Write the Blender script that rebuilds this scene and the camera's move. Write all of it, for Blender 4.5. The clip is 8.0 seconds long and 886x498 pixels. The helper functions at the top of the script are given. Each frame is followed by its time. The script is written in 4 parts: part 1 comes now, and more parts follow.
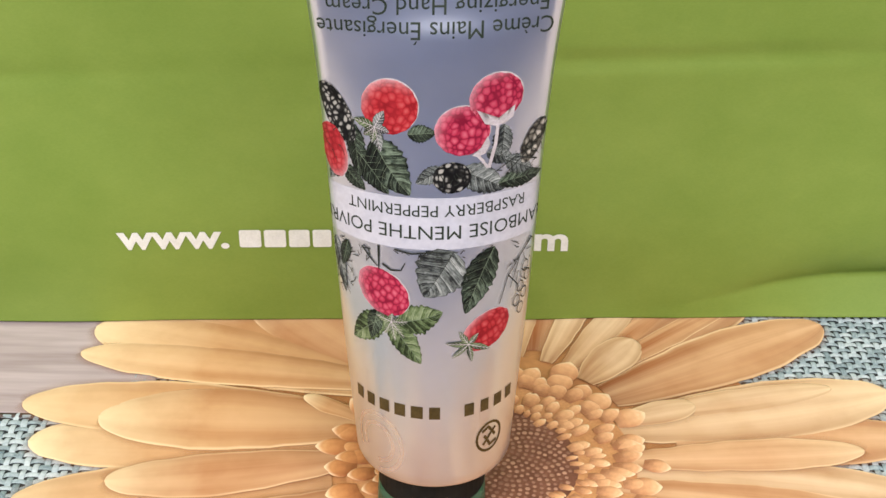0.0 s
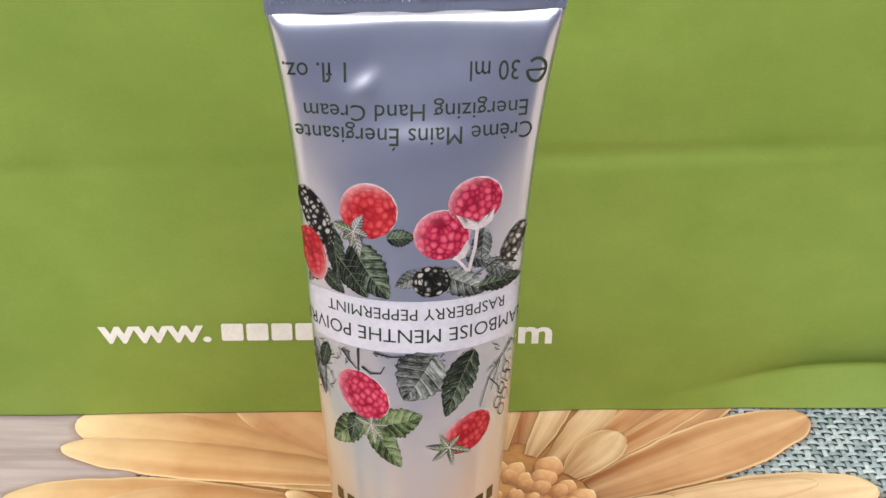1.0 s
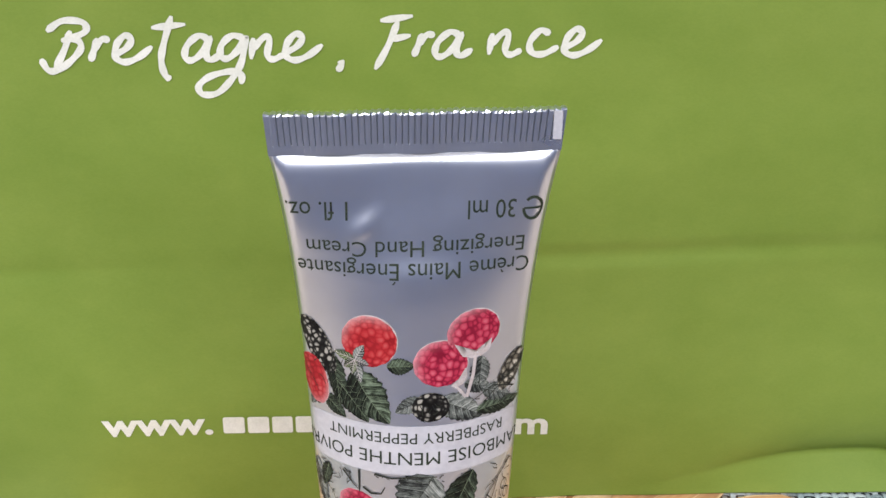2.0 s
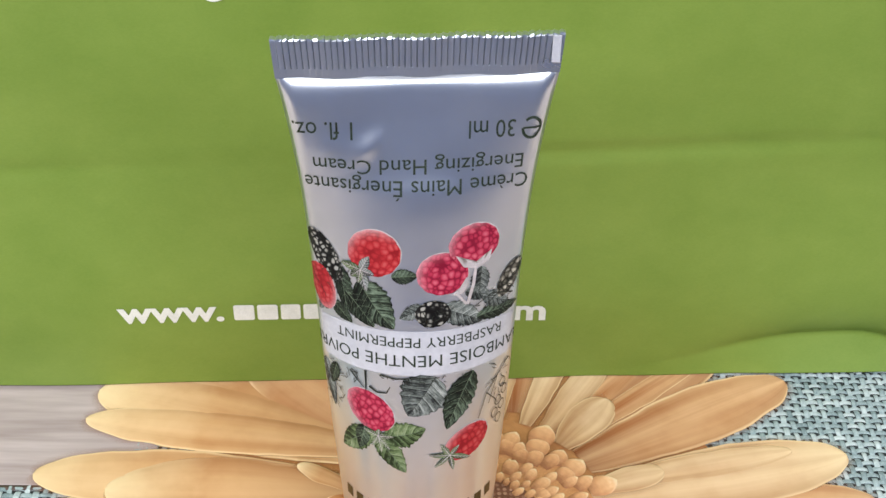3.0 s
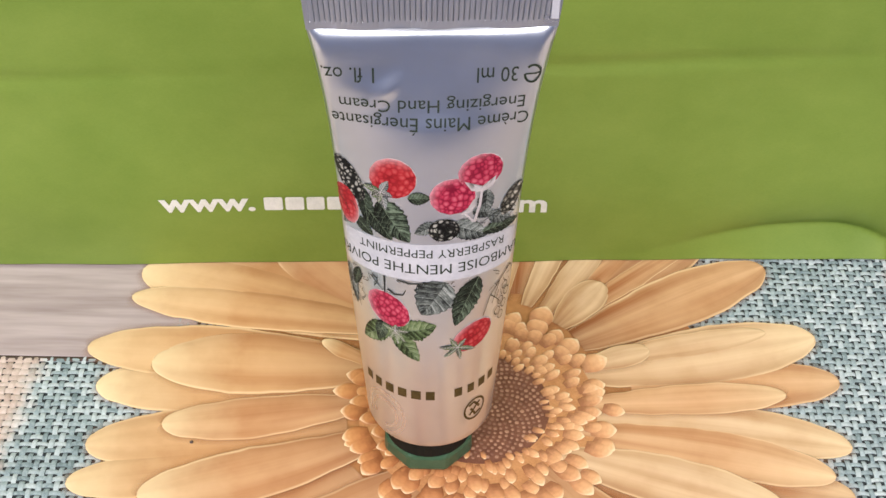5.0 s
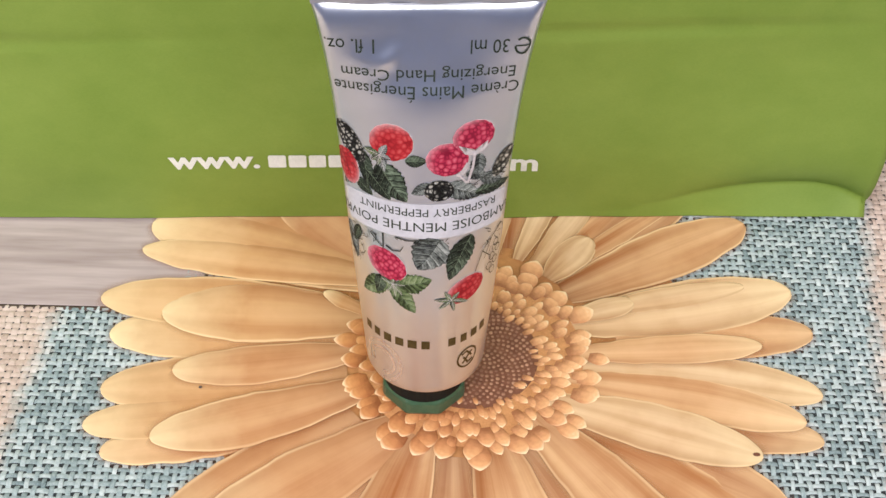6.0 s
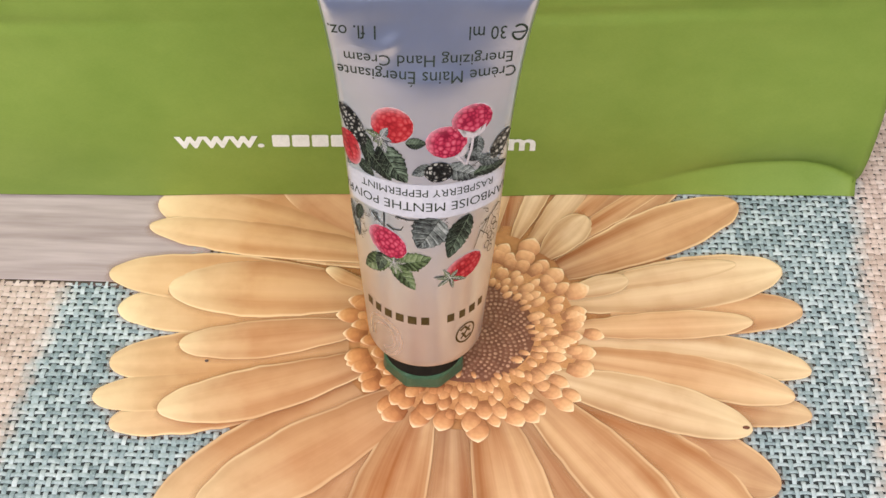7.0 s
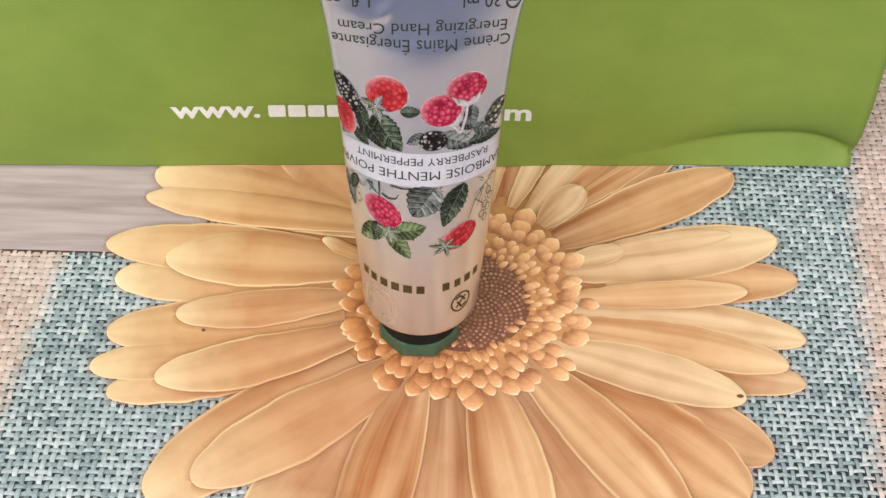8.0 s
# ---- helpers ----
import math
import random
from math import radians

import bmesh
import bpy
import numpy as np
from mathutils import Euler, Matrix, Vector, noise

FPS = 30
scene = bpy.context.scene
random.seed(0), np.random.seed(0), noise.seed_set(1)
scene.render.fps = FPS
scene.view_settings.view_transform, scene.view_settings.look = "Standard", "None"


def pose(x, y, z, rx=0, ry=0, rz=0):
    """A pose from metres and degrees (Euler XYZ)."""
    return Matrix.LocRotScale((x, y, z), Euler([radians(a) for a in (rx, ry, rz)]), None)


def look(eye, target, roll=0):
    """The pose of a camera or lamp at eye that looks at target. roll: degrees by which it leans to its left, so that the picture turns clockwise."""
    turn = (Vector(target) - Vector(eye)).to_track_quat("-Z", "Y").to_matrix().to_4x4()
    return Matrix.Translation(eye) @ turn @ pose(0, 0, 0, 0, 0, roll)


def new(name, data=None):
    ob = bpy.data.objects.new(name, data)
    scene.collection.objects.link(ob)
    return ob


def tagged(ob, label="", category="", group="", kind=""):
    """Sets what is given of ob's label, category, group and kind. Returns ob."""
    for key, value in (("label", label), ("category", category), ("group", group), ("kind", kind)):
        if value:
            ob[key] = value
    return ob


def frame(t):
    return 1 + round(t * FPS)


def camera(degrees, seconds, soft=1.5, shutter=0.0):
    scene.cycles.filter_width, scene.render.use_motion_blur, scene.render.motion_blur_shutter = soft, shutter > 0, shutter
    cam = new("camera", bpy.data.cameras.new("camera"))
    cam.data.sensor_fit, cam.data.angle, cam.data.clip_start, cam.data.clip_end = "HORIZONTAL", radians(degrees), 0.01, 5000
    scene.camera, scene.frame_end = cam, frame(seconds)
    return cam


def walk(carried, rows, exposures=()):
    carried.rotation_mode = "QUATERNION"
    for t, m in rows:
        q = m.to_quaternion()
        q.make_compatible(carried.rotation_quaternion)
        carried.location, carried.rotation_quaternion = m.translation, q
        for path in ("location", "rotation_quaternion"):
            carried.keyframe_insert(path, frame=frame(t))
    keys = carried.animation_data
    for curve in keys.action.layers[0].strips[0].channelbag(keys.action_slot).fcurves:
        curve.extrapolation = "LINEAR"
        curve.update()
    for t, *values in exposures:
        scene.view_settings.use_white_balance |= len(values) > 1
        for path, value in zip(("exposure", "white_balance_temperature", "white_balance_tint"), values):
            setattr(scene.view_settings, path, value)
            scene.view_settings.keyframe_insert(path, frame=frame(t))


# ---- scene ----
import itertools

cam = camera(37.0, 8.0)
PATH = [
    (0, (-0.00102, -0.17121, 0.15289), (0.00327, 1.53491, -0.89073), 1.00),
    (0.5, (0.00014, -0.16874, 0.15388), (0.00893, 1.56812, -0.8377), 0.93),
    (1, (0.00094, -0.16749, 0.15745), (0.01302, 1.58636, -0.80373), 1.01),
    (1.5, (-0.00041, -0.16467, 0.16537), (0.01691, 1.59896, -0.77766), 1.01),
    (1.7, (-7e-05, -0.16383, 0.16943), (0.02117, 1.59988, -0.77337), 1.07),
    (2.8, (-0.00035, -0.16299, 0.18772), (0.02235, 1.49722, -0.92725), 0.90),
    (3, (-0.00027, -0.16349, 0.18925), (0.02124, 1.45956, -0.97918), 0.98),
    (3.5, (-0.00132, -0.16475, 0.19483), (0.01566, 1.42486, -1.01877), 1.01),
    (4, (-0.00165, -0.16743, 0.20419), (0.00784, 1.37662, -1.06696), 0.97),
    (4.5, (1e-05, -0.17085, 0.21084), (0.00491, 1.32962, -1.11148), 0.99),
    (5, (-0.00023, -0.17383, 0.2196), (0.00499, 1.27182, -1.16246), 1.22),
    (6.5, (0.00027, -0.18676, 0.23593), (0.01216, 1.18794, -1.21668), 1.83),
    (7, (0.00049, -0.18761, 0.23883), (0.01029, 1.16916, -1.23055), 1.83),
    (7.5, (0.0018, -0.18808, 0.23957), (0.01115, 1.15123, -1.24575), 1.85),
    (8, (0.00164, -0.18917, 0.23856), (0.01155, 1.14036, -1.25552), 1.83),
]
walk(cam, [(t, look(eye, target, roll)) for t, eye, target, roll in PATH], [(0.0, 0.04, 6500, 10), (0.5, 0.06, 6500, 10), (1.0, 0.0, 6500, 10), (1.7, -0.10, 6450, 9), (3.0, -0.04, 6150, 5), (3.5, -0.04, 6150, 5), (4.0, -0.06, 6350, 8), (4.6, -0.06, 6500, 10), (6.5, -0.07, 6500, 10), (8.0, -0.10, 6500, 10)])

# ---- world, added window light ----
world = bpy.data.worlds.new("world")
scene.world = world
world.use_nodes = True
wn = world.node_tree
sky = wn.nodes.new("ShaderNodeTexSky")
sky.sky_type, sky.sun_disc, sky.sun_elevation, sky.sun_rotation = "NISHITA", False, radians(40), radians(60)
wn.links.new(sky.outputs[0], wn.nodes["Background"].inputs[0])
wn.nodes["Background"].inputs[1].default_value = 0.12

# area lamp added at an unseen window to light the table
lamp_data = bpy.data.lights.new("added_window_light", "AREA")
lamp_data.shape, lamp_data.size, lamp_data.size_y, lamp_data.energy = "RECTANGLE", 3.5, 0.85, 74.0
lamp_data.color = (1.0, 0.93, 0.93)
lamp = new("added_window_light", lamp_data)
lamp.matrix_world = look((-0.25, -1.28, 1.25), (-0.1, 0.0, 0.35))
scene.view_settings.exposure = -0.06

MM = 0.001


# ---- materials ----
def mat_new(name, rough=0.5, metal=0.0, spec=0.5):
    m = bpy.data.materials.new(name)
    m.use_nodes = True
    nt = m.node_tree
    b = nt.nodes["Principled BSDF"]
    b.inputs["Roughness"].default_value = rough
    b.inputs["Metallic"].default_value = metal
    b.inputs["Specular IOR Level"].default_value = spec
    return m, nt, b


def node(nt, kind, **values):
    n = nt.nodes.new(kind)
    for k, v in values.items():
        n.inputs[k].default_value = v
    return n


def ramp(nt, source, stops):
    r = nt.nodes.new("ShaderNodeValToRGB")
    while len(r.color_ramp.elements) < len(stops):
        r.color_ramp.elements.new(0.5)
    for e, (p, c) in zip(r.color_ramp.elements, stops):
        e.position, e.color = p, (*c, 1)
    nt.links.new(source, r.inputs[0])
    return r.outputs[0]


def mix(nt, a, b, fac, mode="MIX"):
    m = nt.nodes.new("ShaderNodeMix")
    m.data_type, m.blend_type = "RGBA", mode
    for sock, val in ((m.inputs[0], fac), (m.inputs[6], a), (m.inputs[7], b)):
        if isinstance(val, bpy.types.NodeSocket):
            nt.links.new(val, sock)
        elif isinstance(val, (int, float)):
            sock.default_value = val
        else:
            sock.default_value = (*val, 1)
    return m.outputs[2]


def math_node(nt, op, a, b=0.0, c=0.0):
    m = nt.nodes.new("ShaderNodeMath")
    m.operation = op
    for sock, val in zip(m.inputs, (a, b, c)):
        if isinstance(val, bpy.types.NodeSocket):
            nt.links.new(val, sock)
        else:
            sock.default_value = val
    return m.outputs[0]


def coords(nt, which="Object", scale=(1, 1, 1)):
    t = nt.nodes.new("ShaderNodeTexCoord")
    m = nt.nodes.new("ShaderNodeMapping")
    m.inputs["Scale"].default_value = scale
    nt.links.new(t.outputs[which], m.inputs[0])
    return m.outputs[0]


def noise_tex(nt, vec, scale, detail=4.0, rough=0.55):
    n = node(nt, "ShaderNodeTexNoise", Scale=scale, Detail=detail, Roughness=rough)
    nt.links.new(vec, n.inputs["Vector"])
    return n.outputs["Fac"]


def bump(nt, bsdf, height, strength, distance):
    b = node(nt, "ShaderNodeBump", Strength=strength, Distance=distance)
    nt.links.new(height, b.inputs["Height"])
    nt.links.new(b.outputs[0], bsdf.inputs["Normal"])


def speckled(name, low, high, scale, rough=0.6, metal=0.0, fine=0.0, strength=0.2, distance=0.0001, stretch=(1, 1, 1), spec=0.5):
    """A surface that varies between two colours at two scales, with fine relief."""
    m, nt, b = mat_new(name, rough, metal, spec)
    v = coords(nt, "Object", stretch)
    big, small = noise_tex(nt, v, scale, 5), noise_tex(nt, v, fine or scale * 9, 3)
    both = math_node(nt, "MULTIPLY_ADD", small, 0.45, math_node(nt, "MULTIPLY", big, 0.6))
    nt.links.new(ramp(nt, both, [(0.36, low), (0.68, high)]), b.inputs["Base Color"])
    bump(nt, b, both, strength, distance)
    return m


def island(name, stops, rough=0.6, metal=0.0, grain=900.0, strength=0.25):
    """Each separate piece of the mesh takes its own colour from the ramp."""
    m, nt, b = mat_new(name, rough, metal)
    g = nt.nodes.new("ShaderNodeNewGeometry")
    n = noise_tex(nt, coords(nt), grain, 3)
    f = math_node(nt, "MULTIPLY_ADD", n, 0.5, math_node(nt, "MULTIPLY_ADD", g.outputs["Random Per Island"], 0.7, -0.12))
    nt.links.new(ramp(nt, f, stops), b.inputs["Base Color"])
    bump(nt, b, n, strength, 0.00008)
    return m


def petal_material():
    """Printed petal: the uv runs along the petal and across it; the object's colour is its ground tone."""
    m, nt, b = mat_new("petal_print", 0.55, 0.0, 0.2)
    uv = nt.nodes.new("ShaderNodeUVMap")
    sep = nt.nodes.new("ShaderNodeSeparateXYZ")
    nt.links.new(uv.outputs[0], sep.inputs[0])
    along, across = sep.outputs[0], sep.outputs[1]
    info = nt.nodes.new("ShaderNodeObjectInfo")
    shift = nt.nodes.new("ShaderNodeCombineXYZ")
    nt.links.new(math_node(nt, "MULTIPLY_ADD", info.outputs["Random"], 40.0, along), shift.inputs[0])
    nt.links.new(math_node(nt, "MULTIPLY", across, 1.0), shift.inputs[1])
    stretch = nt.nodes.new("ShaderNodeMapping")
    stretch.inputs["Scale"].default_value = (0.5, 1.9, 1)
    nt.links.new(shift.outputs[0], stretch.inputs[0])
    streak = noise_tex(nt, stretch.outputs[0], 1.6, 1.5, 0.5)
    fine_map = nt.nodes.new("ShaderNodeMapping")
    fine_map.inputs["Scale"].default_value = (1.5, 26, 1)
    nt.links.new(shift.outputs[0], fine_map.inputs[0])
    fine = noise_tex(nt, fine_map.outputs[0], 1.0, 3, 0.6)
    # base of the petal deep, tip pale
    tone = ramp(nt, along, [(0.0, (0.58, 0.42, 0.31)), (0.24, (0.83, 0.73, 0.63)), (0.52, (0.95, 0.94, 0.93)), (0.80, (1.0, 1.0, 1.0))])
    ground = mix(nt, info.outputs["Color"], tone, ramp(nt, info.outputs["Alpha"], [(0.40, (0.85, 0.85, 0.85)), (0.72, (0.40, 0.40, 0.40)), (0.95, (1, 1, 1))]), "MULTIPLY")
    dark = mix(nt, ground, (0.56, 0.39, 0.27), 1.0, "MULTIPLY")
    lit = mix(nt, ground, (1.0, 0.77, 0.46), 0.56)
    wave = math_node(nt, "MULTIPLY_ADD", fine, 0.16, math_node(nt, "MULTIPLY", streak, 0.88))
    pick = ramp(nt, wave, [(0.30, (0, 0, 0)), (0.53, (0.5, 0.5, 0.5)), (0.80, (1, 1, 1))])
    plain = mix(nt, dark, lit, 0.46)
    body = mix(nt, plain, mix(nt, dark, lit, pick), info.outputs["Alpha"])
    # soft cloudy blotches of the print
    cloud = noise_tex(nt, coords(nt), 85, 4, 0.6)
    body = mix(nt, body, ramp(nt, cloud, [(0.32, (0.80, 0.70, 0.62)), (0.52, (1, 1, 1)), (0.72, (1.08, 1.12, 1.18))]), 0.42, "MULTIPLY")
    # shade painted into the print: one flank of each petal deeper than the other
    flank = ramp(nt, across, [(0.0, (0.62, 0.50, 0.40)), (0.28, (0.93, 0.90, 0.86)), (0.6, (1, 1, 1)), (1.0, (0.90, 0.86, 0.80))])
    body = mix(nt, body, flank, math_node(nt, "MULTIPLY_ADD", info.outputs["Alpha"], 0.55, 0.30), "MULTIPLY")
    # tips fade to cream
    tip = math_node(nt, "MULTIPLY", ramp(nt, math_node(nt, "MULTIPLY_ADD", math_node(nt, "MULTIPLY_ADD", cloud, 0.25, along), 0.85, 0.0), [(0.60, (0, 0, 0)), (0.82, (0.40, 0.40, 0.40)), (0.97, (0.88, 0.88, 0.88))]), 1.0)
    tip = math_node(nt, "MULTIPLY", tip, ramp(nt, info.outputs["Alpha"], [(0.40, (1, 1, 1)), (0.72, (0.55, 0.55, 0.55)), (0.95, (0.22, 0.22, 0.22))]))
    body = mix(nt, body, (0.99, 0.83, 0.50), math_node(nt, "MULTIPLY", tip, ramp(nt, info.outputs["Random"], [(0.15, (0.65, 0.65, 0.65)), (0.6, (1, 1, 1))])))
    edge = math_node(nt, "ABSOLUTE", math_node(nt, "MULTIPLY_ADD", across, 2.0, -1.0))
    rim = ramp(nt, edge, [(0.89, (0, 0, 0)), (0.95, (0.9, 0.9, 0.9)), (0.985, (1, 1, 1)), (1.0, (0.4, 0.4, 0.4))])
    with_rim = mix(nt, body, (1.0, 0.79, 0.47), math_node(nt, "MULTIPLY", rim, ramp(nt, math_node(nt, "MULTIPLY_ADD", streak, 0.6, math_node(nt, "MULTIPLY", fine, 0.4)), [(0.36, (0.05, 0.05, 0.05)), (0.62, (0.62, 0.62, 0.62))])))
    # the print runs out in a thin brown line, painted shade round the petal
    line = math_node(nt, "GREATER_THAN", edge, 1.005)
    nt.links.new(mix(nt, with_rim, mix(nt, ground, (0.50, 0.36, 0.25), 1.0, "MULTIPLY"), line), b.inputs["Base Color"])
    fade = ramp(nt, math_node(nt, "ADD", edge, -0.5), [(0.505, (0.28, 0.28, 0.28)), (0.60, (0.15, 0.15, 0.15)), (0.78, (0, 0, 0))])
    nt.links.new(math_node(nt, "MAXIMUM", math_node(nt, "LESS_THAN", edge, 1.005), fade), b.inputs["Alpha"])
    bump(nt, b, wave, 0.12, 0.0001)
    return m


def floret_material():
    """Printed floret: deep at its root, pale along its tip, shade painted at its flanks."""
    m, nt, b = mat_new("floret_print", 0.45, 0.0, 0.4)
    t = nt.nodes.new("ShaderNodeTexCoord")
    sep = nt.nodes.new("ShaderNodeSeparateXYZ")
    nt.links.new(t.outputs["Object"], sep.inputs[0])
    info = nt.nodes.new("ShaderNodeObjectInfo")
    n = noise_tex(nt, coords(nt, "Object"), 4.5, 4)
    along = math_node(nt, "MULTIPLY_ADD", n, 0.6, math_node(nt, "MULTIPLY_ADD", info.outputs["Random"], 0.28, math_node(nt, "MULTIPLY_ADD", sep.outputs[0], 0.9, -0.44)))
    col = ramp(nt, along, [(0.05, (0.34, 0.13, 0.05)), (0.46, (0.64, 0.295, 0.12)), (0.80, (0.80, 0.43, 0.185)), (1.0, (0.90, 0.57, 0.29))])
    side = math_node(nt, "ABSOLUTE", sep.outputs[1])
    flank = ramp(nt, side, [(0.16, (1, 1, 1)), (0.38, (0.66, 0.53, 0.42))])
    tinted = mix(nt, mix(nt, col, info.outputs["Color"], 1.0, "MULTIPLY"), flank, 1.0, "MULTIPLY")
    # a bright crescent, the floret's lit rim painted round the tip
    dx, dy = math_node(nt, "MULTIPLY_ADD", sep.outputs[0], 2.1, -1.1), math_node(nt, "MULTIPLY", side, 2.55)
    q = math_node(nt, "SQRT", math_node(nt, "ADD", math_node(nt, "MULTIPLY", dx, dx), math_node(nt, "MULTIPLY", dy, dy)))
    tip = math_node(nt, "MULTIPLY", ramp(nt, q, [(0.62, (0, 0, 0)), (0.92, (1, 1, 1))]), ramp(nt, sep.outputs[0], [(0.45, (0, 0, 0)), (0.85, (1, 1, 1))]))
    nt.links.new(mix(nt, tinted, (1.0, 0.78, 0.50), math_node(nt, "MULTIPLY", tip, math_node(nt, "MULTIPLY_ADD", n, 0.9, 0.4))), b.inputs["Base Color"])
    return m


M_PETAL = petal_material()
M_FLORET = floret_material()
M_BEAD = island("disc_bead_print", [(0.0, (0.19, 0.075, 0.048)), (1.0, (0.58, 0.33, 0.215))], 0.5)
M_DISC = speckled("flower_disc_print", (0.13, 0.044, 0.024), (0.26, 0.105, 0.06), 300)


def burlap_material():
    """Woven threads printed teal in the middle and beige-pink beyond a soft uneven border."""
    m, nt, b = mat_new("burlap_thread", 0.8, 0.0, 0.2)
    v = coords(nt)
    sep = nt.nodes.new("ShaderNodeSeparateXYZ")
    nt.links.new(v, sep.inputs[0])
    x, y = sep.outputs[0], sep.outputs[1]
    left = math_node(nt, "ADD", math_node(nt, "MULTIPLY_ADD", y, -0.10, x), 0.0893)
    right = math_node(nt, "SUBTRACT", math_node(nt, "MULTIPLY_ADD", y, 0.13, 0.1010), x)
    near = math_node(nt, "ADD", y, 0.064)
    inside = math_node(nt, "MINIMUM", math_node(nt, "MINIMUM", left, right), near)
    wob = math_node(nt, "MULTIPLY_ADD", noise_tex(nt, v, 260, 3), 0.009, -0.0045)
    dye = ramp(nt, math_node(nt, "MULTIPLY_ADD", math_node(nt, "ADD", inside, wob), 150.0, 0.5), [(0.12, (0, 0, 0)), (0.88, (1, 1, 1))])
    g = nt.nodes.new("ShaderNodeNewGeometry")
    fibre = noise_tex(nt, v, 1300, 4, 0.7)
    patch = noise_tex(nt, v, 70, 3)
    f = math_node(nt, "MULTIPLY_ADD", fibre, 0.75, math_node(nt, "MULTIPLY_ADD", g.outputs["Random Per Island"], 0.42, math_node(nt, "MULTIPLY_ADD", patch, 0.35, -0.30)))
    teal = ramp(nt, f, [(0.10, (0.15, 0.215, 0.225)), (0.42, (0.375, 0.470, 0.480)), (0.85, (0.70, 0.78, 0.775))])
    beige = ramp(nt, f, [(0.10, (0.40, 0.30, 0.24)), (0.45, (0.62, 0.505, 0.43)), (0.85, (0.78, 0.68, 0.61))])
    nt.links.new(mix(nt, beige, teal, dye), b.inputs["Base Color"])
    bump(nt, b, fibre, 0.4, 0.0001)
    return m


M_BURLAP = burlap_material()
M_GAP = speckled("burlap_gap", (0.008, 0.012, 0.014), (0.055, 0.068, 0.070), 260, 0.7)
M_WOOD = speckled("pale_wood_print", (0.31, 0.25, 0.235), (0.55, 0.475, 0.455), 22, 0.5, stretch=(0.35, 4, 1), fine=120, strength=0.15)
M_CRACK = speckled("plank_joint", (0.06, 0.04, 0.035), (0.16, 0.11, 0.09), 200)
M_TABLE = speckled("table_wood", (0.60, 0.50, 0.43), (0.72, 0.62, 0.55), 8, 0.4, stretch=(1, 8, 1))
M_WALL = speckled("wall_paint", (0.62, 0.57, 0.53), (0.68, 0.63, 0.59), 3, 0.8)
# blue of an unseen added wall, chosen for what the tube mirrors
M_BLUEWALL = speckled("blue_grey_paint", (0.205, 0.31, 0.65), (0.24, 0.355, 0.72), 3, 0.8)
M_CEIL = speckled("ceiling_paint", (0.74, 0.74, 0.74), (0.8, 0.8, 0.8), 3, 0.85)
M_FLOOR = speckled("floor_boards", (0.10, 0.09, 0.10), (0.16, 0.145, 0.15), 3, 0.5, stretch=(1, 9, 1))
M_FRAME = speckled("window_paint", (0.72, 0.72, 0.70), (0.8, 0.8, 0.78), 20, 0.4)


def bag_material():
    m, nt, b = mat_new("green_bag_paper", 0.55, 0.0, 0.35)
    v = coords(nt)
    big, fibre = noise_tex(nt, v, 14, 4), noise_tex(nt, coords(nt, "Object", (1, 1, 2.5)), 1500, 3, 0.6)
    blotch = noise_tex(nt, coords(nt, "Object", (1, 1, 1.5)), 55, 4, 0.6)
    both = math_node(nt, "MULTIPLY_ADD", fibre, 0.22, math_node(nt, "MULTIPLY_ADD", blotch, 0.38, math_node(nt, "MULTIPLY", big, 0.40)))
    nt.links.new(ramp(nt, both, [(0.34, (0.148, 0.236, 0.032)), (0.66, (0.216, 0.304, 0.054))]), b.inputs["Base Color"])
    bump(nt, b, both, 0.12, 0.0004)
    return m


def tube_material():
    """Pearly silver plastic laminate."""
    m, nt, b = mat_new("silver_laminate", 0.33, 0.92, 0.5)
    v = coords(nt)
    n = noise_tex(nt, v, 90, 3)
    nt.links.new(ramp(nt, n, [(0.3, (0.655, 0.70, 0.765)), (0.7, (0.715, 0.76, 0.825))]), b.inputs["Base Color"])
    nt.links.new(math_node(nt, "MULTIPLY_ADD", n, 0.08, 0.25), b.inputs["Roughness"])
    b.inputs["Coat Weight"].default_value, b.inputs["Coat Roughness"].default_value = 0.15, 0.12
    bump(nt, b, noise_tex(nt, v, 2500, 2), 0.03, 0.00005)
    return m


M_BAG = bag_material()
M_TUBE = tube_material()
M_BAGTEXT = speckled("white_ink", (0.62, 0.65, 0.58), (0.78, 0.80, 0.74), 300, 0.5)
M_BAND = speckled("white_band_ink", (0.52, 0.535, 0.585), (0.67, 0.685, 0.73), 120, 0.35, 0.25)
M_INK = speckled("dark_green_ink", (0.018, 0.028, 0.018), (0.045, 0.058, 0.04), 400, 0.45)
M_GOLD = speckled("bronze_ink", (0.055, 0.040, 0.014), (0.125, 0.092, 0.036), 400, 0.35, 0.4)


def attr(nt, name):
    n = nt.nodes.new("ShaderNodeAttribute")
    n.attribute_name = name
    return n.outputs["Fac"]


